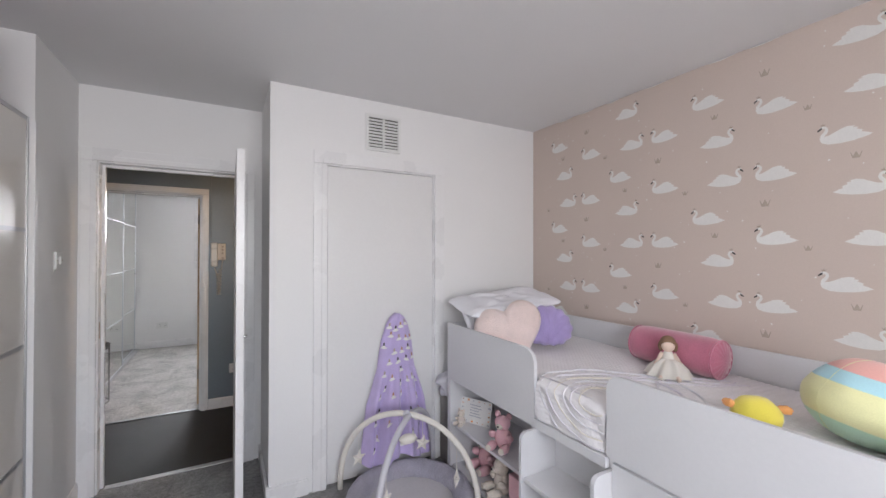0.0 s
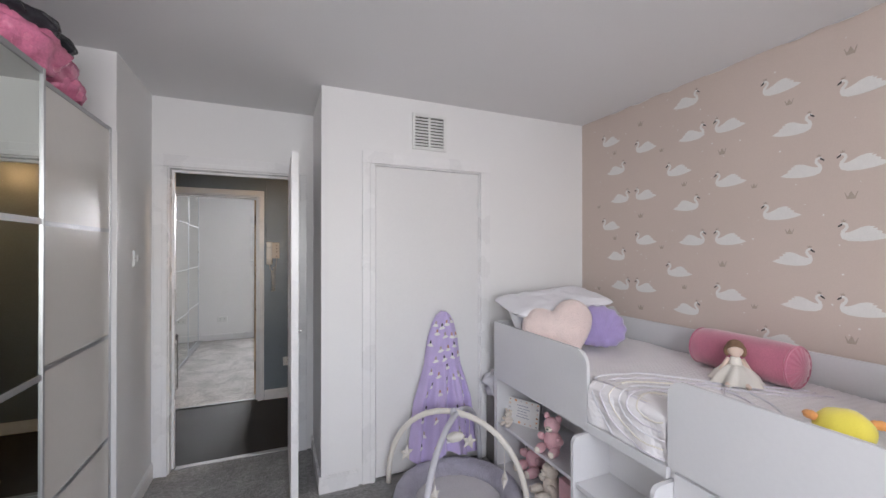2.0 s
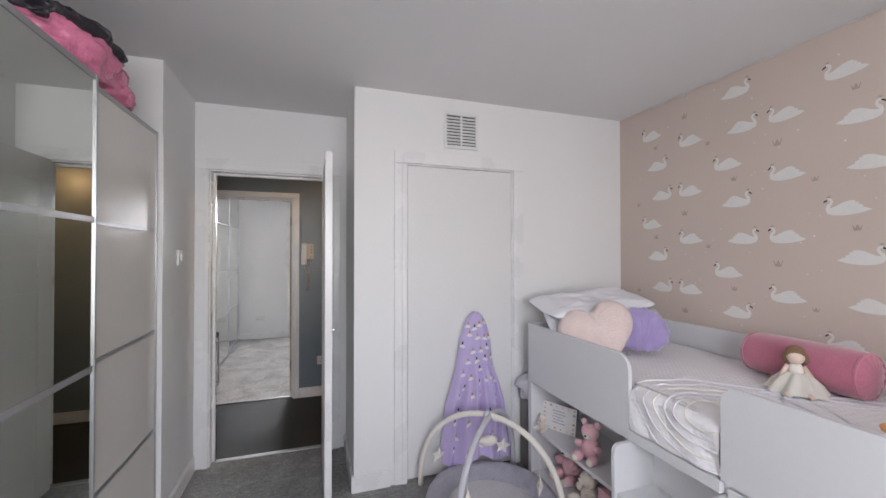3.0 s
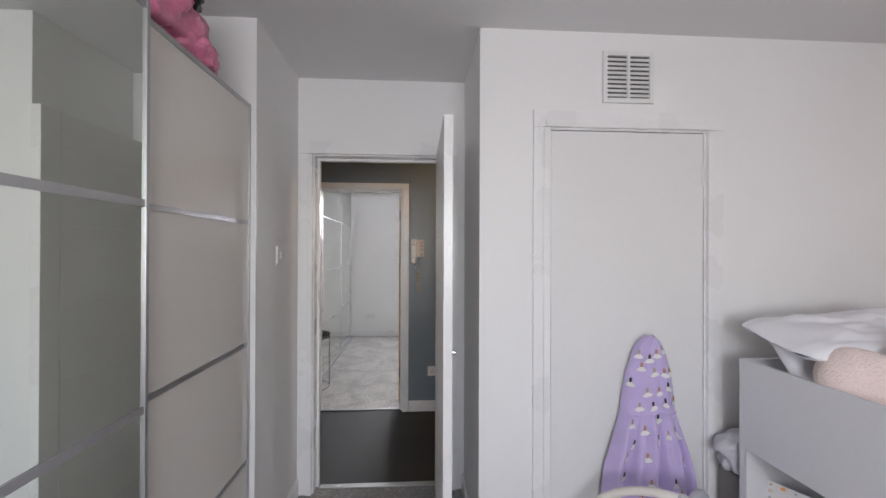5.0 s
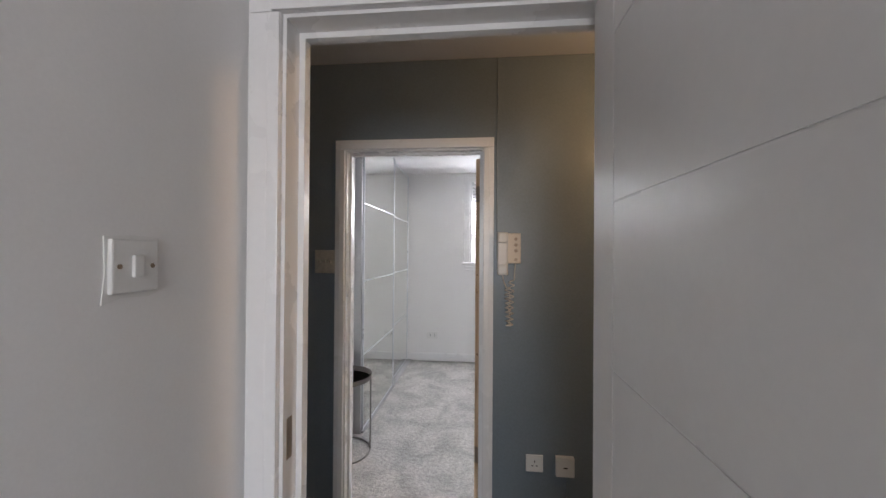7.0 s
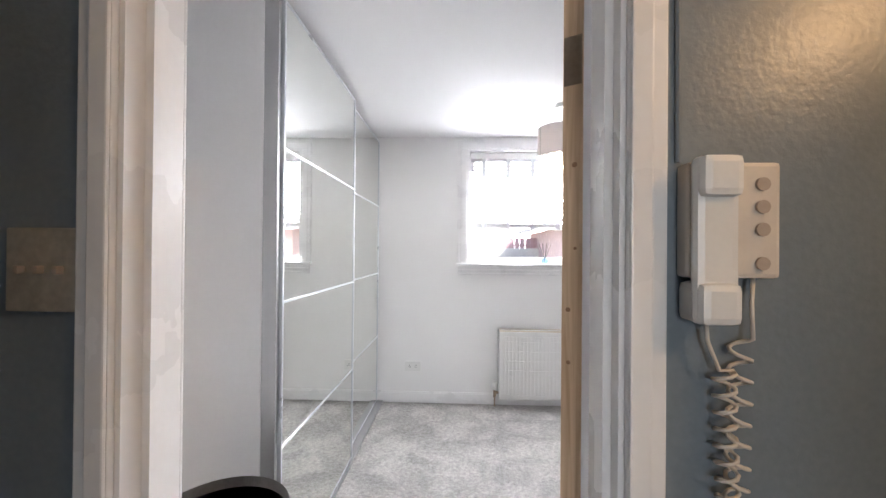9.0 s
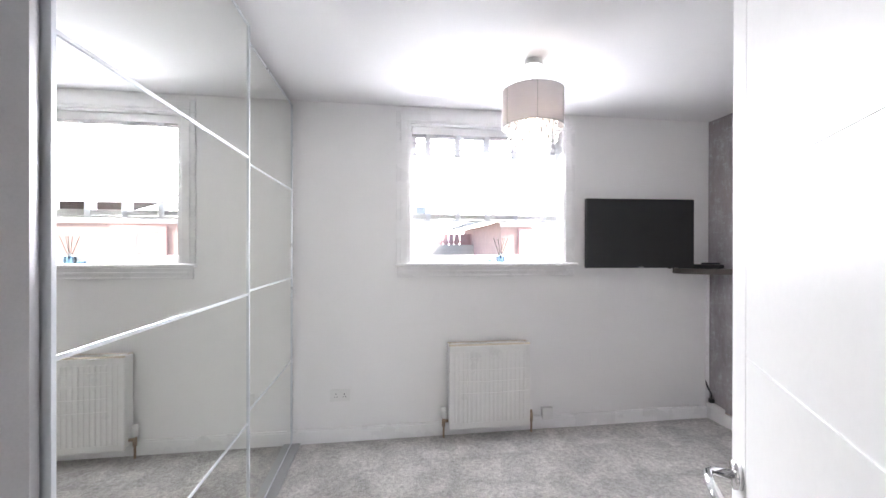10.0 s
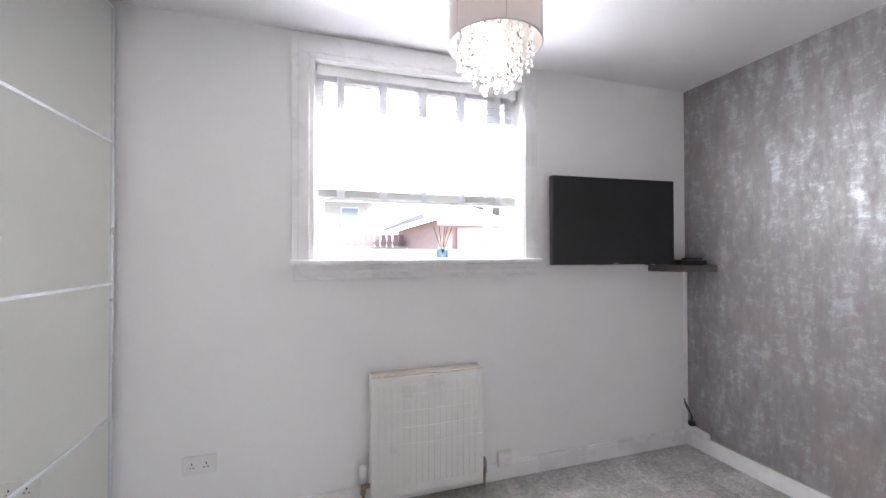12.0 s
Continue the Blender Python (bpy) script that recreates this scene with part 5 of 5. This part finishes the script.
blind = thing("venetian_blind", "white wooden venetian blind half lowered, slats open", "blind")
BYY = 7.64
part("headrail", boxed(wx0 + 0.01, wx1 - 0.01, BYY - 0.035, BYY + 0.03, wz1 - 0.06, wz1 - 0.003, 0.004), GLOSS, blind)
slat_bm = boxed(wx0 + 0.015, wx1 - 0.015, -0.025, 0.025, -0.0015, 0.0015)
slat_me = mesh_of("slat", slat_bm, BLIND)
stack_me = mesh_of("slat", boxed(wx0 + 0.015, wx1 - 0.015, -0.025, 0.025, -0.0015, 0.0015), SATIN)
zs = 2.265
while zs > 1.70:
    s = new("slat", slat_me)
    s.parent = blind
    s.matrix_basis = pose(0, BYY, zs, 26, 0, 0)
    zs -= 0.044
for k in range(7):
    s = new("slat", slat_me)
    s.parent = blind
    s.data = stack_me
    s.matrix_basis = pose(0, BYY, 1.672 - 0.0055 * k, 0, 0, 0)
part("bottom_rail", boxed(wx0 + 0.015, wx1 - 0.015, BYY - 0.027, BYY + 0.027, 1.616, 1.632, 0.003), SATIN, blind)
for k in range(5):
    x = wx0 + 0.135 + 0.2315 * k
    for y in (BYY - 0.031, BYY + 0.031):
        part("ladder_tape", boxed(x - 0.019, x + 0.019, y - 0.0006, y + 0.0006, 1.62, wz1 - 0.06), BLIND, blind)
part("pull_cord", tube(bmesh.new(), [(wx1 - 0.05, BYY - 0.04, 2.28), (wx1 - 0.045, BYY - 0.042, 2.0), (wx1 - 0.02, BYY - 0.045, 1.75), (wx1 - 0.012, BYY - 0.046, 1.58)], 0.0018, 6), PLASTIC, blind)
part("cord_tassel", rodded((wx1 - 0.012, BYY - 0.046, 1.545), (wx1 - 0.012, BYY - 0.046, 1.585), 0.009, 0.005), PLASTIC, blind)

dif = thing("reed_diffuser", "small blue glass reed diffuser with dark reeds on the sill", "diffuser", at=pose(0.73, 7.62, wz0))
part("bottle", boxed(-0.028, 0.028, -0.022, 0.022, 0.001, 0.055, 0.008), BLUE_GLASS, dif)
part("neck", rodded((0, 0, 0.055), (0, 0, 0.075), 0.012), CHROME, dif)
for k, (a, b) in enumerate(((-0.04, 0.01), (-0.018, -0.012), (0.014, 0.008), (0.045, -0.01), (0.028, 0.014))):
    part("reed", rodded((0, 0, 0.03), (a * 1.3, b, 0.19), 0.0022, n=6), BLACK, dif)
solid("glass_trinket", balled((0.655, 7.61, wz0 + 0.012), 0.03, 0.015, 0.012, lump=0.3), BLUE_GLASS, "tiny glass trinket beside the diffuser", "ornament")

# ---- radiator ----
rad = thing("radiator", "white panel radiator with a grille and airer rods under the window", "radiator")
rx0, rx1, rz0, rz1, ryf = 0.297, 0.916, 0.075, 0.70, 7.455
part("front_panel", boxed(rx0, rx1, ryf, ryf + 0.012, rz0, rz1 - 0.012, 0.004), RAD_WHITE, rad)
part("back_panel", boxed(rx0 + 0.01, rx1 - 0.01, ryf + 0.085, ryf + 0.097, rz0, rz1 - 0.015, 0.004), RAD_WHITE, rad)
for a in (rx0, rx1 - 0.006):
    part("side_cover", boxed(a, a + 0.006, ryf + 0.0125, ryf + 0.095, rz0 + 0.02, rz1 - 0.004, 0.002), RAD_WHITE, rad)
part("convector", boxed(rx0 + 0.02, rx1 - 0.02, ryf + 0.02, ryf + 0.08, rz0 + 0.03, rz1 - 0.03), GRILLE_DARK, rad, "dark convector fins inside")
for y in (ryf + 0.001, ryf + 0.083):
    part("grille_frame", boxed(rx0, rx1, y, y + 0.013, rz1 - 0.0115, rz1, 0.002), RAD_YELLOW, rad, "yellowed enamel edge")
for k in range(46):
    x = rx0 + 0.03 + k * (rx1 - rx0 - 0.06) / 45
    part("grille_bar", boxed(x - 0.0024, x + 0.0024, ryf + 0.0145, ryf + 0.0825, rz1 - 0.008, rz1 - 0.002), RAD_WHITE, rad)
part("grille_bar", boxed(rx0 + 0.02, rx1 - 0.02, ryf + 0.046, ryf + 0.05, rz1 - 0.0075, rz1 - 0.001), RAD_WHITE, rad)
for k in range(17):
    x = rx0 + 0.045 + k * (rx1 - rx0 - 0.09) / 16
    bm = bmesh.new()
    box(bm, x - 0.009, x + 0.009, ryf - 0.0025, ryf + 0.002, rz0 + 0.045, rz1 - 0.055, 0.0035)
    part("rib", bm, RAD_WHITE, rad)
for k in range(4):
    z = 0.605 - 0.085 * k
    part("airer_rod", tube(bmesh.new(), [(rx0 + 0.05 + 0.01 * k, ryf - 0.028, z), (0.6, ryf - 0.031, z - 0.004), (rx1 - 0.05 + 0.012 * k, ryf - 0.028, z)], 0.0022, 6), RAD_WHITE, rad)
for x in (rx0 + 0.055, rx1 - 0.05):
    part("airer_hook", tube(bmesh.new(), [(x, ryf + 0.02, rz1 + 0.002), (x, ryf - 0.012, rz1 + 0.003), (x, ryf - 0.027, 0.66), (x, ryf - 0.028, 0.35)], 0.0022, 6), RAD_WHITE, rad)
for x, s in ((rx0 - 0.035, 1), (rx1 + 0.028, -1)):
    part("valve", rodded((x, ryf + 0.05, rz0 + 0.01), (x, ryf + 0.05, rz0 + 0.075), 0.013), BRASS, rad, "tarnished brass valve", True)
    part("tail", rodded((x, ryf + 0.05, rz0 + 0.05), (x + s * 0.045, ryf + 0.05, rz0 + 0.05), 0.011), BRASS, rad)
    part("pipe", rodded((x, ryf + 0.05, 0), (x, ryf + 0.05, rz0 + 0.012), 0.0075), BRASS, rad)
part("thermostat_head", rodded((rx0 - 0.035, ryf + 0.05, rz0 + 0.075), (rx0 - 0.035, ryf + 0.05, rz0 + 0.15), 0.023, 0.019, 20), PLASTIC, rad, "white thermostat head", True)
part("lockshield_cap", rodded((rx1 + 0.028, ryf + 0.05, rz0 + 0.075), (rx1 + 0.028, ryf + 0.05, rz0 + 0.095), 0.01, 0.008), BRASS, rad)
switch_plate("wall_socket", facing("-y", -0.494, R2_Y1, 0.335), 0.146, 0.088, "white double wall socket above the skirting board", "socket", holes=SOCKET)
fs = switch_plate("fused_spur", facing("-y", 1.089, R2_Y1, 0.12), 0.088, 0.088, "white surface-mounted fused outlet box by the radiator", "outlet box", proud=0.035)
part("fuse_holder", boxed(0.01, 0.028, -0.015, 0.015, 0.035, 0.038, 0.001), PLASTIC, fs)

# ---- television corner ----
tv = thing("television", "black flat television, switched off, mounted on the wall", "television", at=pose(1.825, 7.455, 1.53, 0, 0, -3.5))
part("casing", boxed(-0.443, 0.443, 0.0, 0.04, -0.272, 0.272, 0.004), BLACK, tv)
part("screen", boxed(-0.435, 0.435, -0.0025, -0.0005, -0.255, 0.265), SCREEN, tv, "dark switched-off screen")
part("logo_plate", boxed(-0.02, 0.02, -0.003, 0.0, -0.269, -0.263), ALU, tv)
part("wall_bracket", boxed(-0.12, 0.12, 0.041, 0.105, -0.12, 0.12, 0.005), BLACK, tv)
bm = bmesh.new()
pts = [(R2_E, R2_Y1), (R2_E - 0.33, R2_Y1)] + [(R2_E - 0.33 * math.cos(radians(90 * k / 14)), R2_Y1 - 0.235 * math.sin(radians(90 * k / 14))) for k in range(1, 15)]
prism(bm, pts, 0.042, Matrix.Translation((0, 0, 1.208)))
solid("corner_shelf", bm, SHELF_GREY, "dark grey curved corner shelf", "shelf")
sb = thing("set_top_box", "flat black box on the corner shelf", "media box")
part("case", boxed(2.27, 2.49, 7.375, 7.52, 1.256, 1.284, 0.008), BLACK, sb)
part("foot", boxed(2.29, 2.47, 7.39, 7.50, 1.2502, 1.2565), BLACK, sb)
solid("remote_control", boxed(2.33, 2.47, 7.39, 7.43, 1.2845, 1.30, 0.005), BLACK, "black remote control on the media box", "remote control")
bm = tube(bmesh.new(), [(2.06, 7.50, 1.27), (2.10, 7.49, 1.252), (2.16, 7.48, 1.262), (2.2, 7.45, 1.256), (2.25, 7.43, 1.256), (2.28, 7.42, 1.262)], 0.004, 6)
tube(bm, [(2.1, 7.50, 1.27), (2.17, 7.46, 1.254), (2.23, 7.47, 1.256), (2.28, 7.45, 1.262)], 0.0035, 6)
solid("cable", bm, BLACK, "black cables lying on the corner shelf", "cable")
solid("thin_cable", tube(bmesh.new(), [(R2_E - 0.012, R2_Y1 - 0.03 - 0.06 * k, 0.104 + 0.0015 * (k % 2)) for k in range(11)], 0.0035, 6), PRINT_BROWN, "thin brown cable lying along the skirting board", "cable")
structure("trim_trunking", boxed(R2_E - 0.022, R2_E - 0.002, R2_Y1 - 0.018, R2_Y1 - 0.001, 0.10, 1.207, 0.002), GLOSS, "white cable trunking in the corner", "trunking")
ps = thing("power_strip", "white extension lead resting on the skirting board", "extension lead", at=pose(R2_E - 0.035, R2_Y1 - 0.11, 0.12, 0, 0, 80))
part("body", boxed(-0.09, 0.09, -0.025, 0.02, -0.022, 0.022, 0.012), PLASTIC, ps)
part("plug", boxed(0.03, 0.065, -0.02, 0.015, 0.022, 0.055, 0.006), BLACK, ps)
part("lead", tube(bmesh.new(), [(0.048, 0, 0.055), (0.055, -0.005, 0.10), (0.075, 0.005, 0.12), (0.09, 0.01, 0.15), (0.1, 0.012, 0.19)], 0.004, 6), BLACK, ps)
part("lead", tube(bmesh.new(), [(0.048, 0, 0.05), (0.03, 0.005, 0.085), (0.06, 0.008, 0.13), (0.095, 0.012, 0.18)], 0.0035, 6), BLACK, ps)

# ---- pendant lamp ----
PX, PY = 0.66, 6.75
pend = thing("pendant_lamp", "lit pendant lamp with a string drum shade and crystal drops", "ceiling light")
part("ceiling_rose", rodded((PX, PY, TOP2 - 0.032), (PX, PY, TOP2), 0.055, 0.05, 24), PLASTIC, pend, smooth=False)
part("flex", rodded((PX, PY, 2.17), (PX, PY, TOP2 - 0.03), 0.0035), PLASTIC, pend)
SR, SZ0, SZ1 = 0.172, 2.095, 2.295
shade_strings = bmesh.new()
for k in range(150):
    a = math.tau * k / 150
    x, y = PX + SR * math.cos(a), PY + SR * math.sin(a)
    t = 0.0030
    dx, dy = -math.sin(a) * t, math.cos(a) * t
    vs = [shade_strings.verts.new(p) for p in ((x - dx, y - dy, SZ0), (x + dx, y + dy, SZ0), (x + dx * 1.05, y + dy, SZ1), (x - dx * 1.05, y - dy, SZ1))]
    shade_strings.faces.new(vs)
st = part("string_shade", shade_strings, SHADE, pend, "shade of pale vertical strings")
st["kind"] = "stuff"
inner = bmesh.new()
sheet(inner, lambda u, v: Vector((PX + (SR - 0.006) * math.cos(math.tau * u), PY + (SR - 0.006) * math.sin(math.tau * u), SZ0 + (SZ1 - SZ0) * v)), 60, 1)
part("shade_lining", inner, SHADE, pend, smooth=True)
for z in (SZ0, SZ1):
    part("shade_ring", tube(bmesh.new(), [(PX + SR * math.cos(math.tau * k / 48), PY + SR * math.sin(math.tau * k / 48), z) for k in range(49)], 0.003, 6), ALU, pend)
for k in range(6):
    a = math.tau * k / 6 + 0.3
    part("shade_post", rodded((PX + SR * math.cos(a) * 1.008, PY + SR * math.sin(a) * 1.008, SZ0), (PX + SR * math.cos(a) * 1.008, PY + SR * math.sin(a) * 1.008, SZ1), 0.002, n=6), ALU, pend)
    part("spider", rodded((PX, PY, 2.235), (PX + SR * math.cos(a), PY + SR * math.sin(a), SZ1), 0.0015, n=6), ALU, pend)
part("bulb", balled((PX, PY, 2.135), 0.026, 0.026, 0.032), BULB_GLOW, pend, "lit warm bulb", True)
part("bulb_holder", rodded((PX, PY, 2.165), (PX, PY, 2.2), 0.016), PLASTIC, pend)
drop_me = mesh_of("crystal_bead", balled((0, 0, 0), 0.0075, 0.0075, 0.010, u=8, v=6), CRYSTAL)
disc_me = mesh_of("shell_disc", balled((0, 0, 0), 0.014, 0.005, 0.014, u=10, v=6), CRYSTAL)
rng = random.Random(3)
for ring, (r, count, low) in enumerate(((0.135, 14, 2.015), (0.095, 11, 1.965), (0.05, 7, 1.925))):
    for k in range(count):
        a = math.tau * k / count + ring
        x, y = PX + r * math.cos(a), PY + r * math.sin(a)
        z = low + 0.015 * rng.random()
        part("strand", rodded((x, y, z), (x, y, SZ0 + 0.05), 0.0007, n=5), CHROME, pend)
        i = 0
        while z < SZ0 + 0.04:
            big = (i + k) % 3 == 1
            o = new("shell_disc" if big else "crystal_bead", disc_me if big else drop_me)
            o.parent = pend
            o.matrix_basis = pose(x, y, z, 0, 0, math.degrees(a) + 90)
            z += 0.026
            i += 1

# ---- outside the window ----
structure("ground", boxed(-60, 60, 7.81, 120, -0.3, -0.05), GROUND, "pale paved yard and ground outside", "ground")
fence = thing("garden_fence", "red-brown boarded garden fence beyond the yard", "fence")
board = mesh_of("board", boxed(-0.07, 0.07, -0.01, 0.01, 0, 1.55, 0.004), FENCE)
for k in range(20):
    b = new("board", board)
    b.parent = fence
    b.matrix_basis = pose(-0.25 + 0.15 * k, 15.0 + 0.008 * (k % 2), 0.25, 0, 0, 0)
part("rail", boxed(-0.3, 2.7, 15.02, 15.07, 1.55, 1.63), FENCE, fence)
# Added slab: gives a pale band below the fence's top boards.
structure("low_pale_slab", boxed(-9.0, 2.7, 14.7, 14.9, -0.06, 1.5), MORTAR, "low pale slab covering the fence's lower part", "wall")
shed = thing("brick_outbuilding", "small red brick outbuilding with a sloping pale roof", "building")
part("wall", boxed(2.1, 6.5, 12.2, 16.0, -0.06, 1.95), BRICK, shed)
bm = bmesh.new()
prism(bm, [(1.75, 1.93), (4.2, 2.75), (6.9, 1.93), (6.9, 2.03), (4.2, 2.87), (1.75, 2.03)], 4.3, Matrix(((1, 0, 0, 0), (0, 0, 1, 11.9), (0, 1, 0, 0), (0, 0, 0, 1))))
part("roof", bm, ROOF, shed)
part("bargeboard", boxed(2.08, 6.5, 12.17, 12.2, 1.84, 1.95), GLOSS, shed)
door = part("door", boxed(2.45, 3.35, 12.16, 12.2, -0.05, 1.8, 0.01), FENCE, shed)
for x in (2.6, 2.95):
    part("pane", boxed(x, x + 0.25, 12.155, 12.16, 1.45, 1.65), GLOSS, door)
house = thing("neighbouring_house", "pale rendered house with a grey roof across the gardens", "house")
part("wall", boxed(-9, 3.5, 32, 40, -0.06, 5.0), MORTAR, house)
bm = bmesh.new()
prism(bm, [(31.5, 4.95), (36, 7.4), (40.5, 4.95)], 13.2, Matrix(((0, 0, 1, -9.3), (1, 0, 0, 0), (0, 1, 0, 0), (0, 0, 0, 1))))
part("roof", bm, ROOF, house)
for x in (-7, -4, -1, 2):
    for z in (0.9, 3.2):
        wdw = part("window", boxed(x - 0.6, x + 0.6, 31.95, 32.0, z, z + 1.2), GLOSS, house)
        part("pane", boxed(x - 0.52, x + 0.52, 31.93, 31.95, z + 0.08, z + 1.12), HOUSE_GLASS, wdw)
structure("backdrop", boxed(-90, 90, 110, 110.2, -0.3, 70), glow("bright_overcast_sky", (0.95, 0.98, 1.0), 4.0), "bright white overcast sky", "sky")
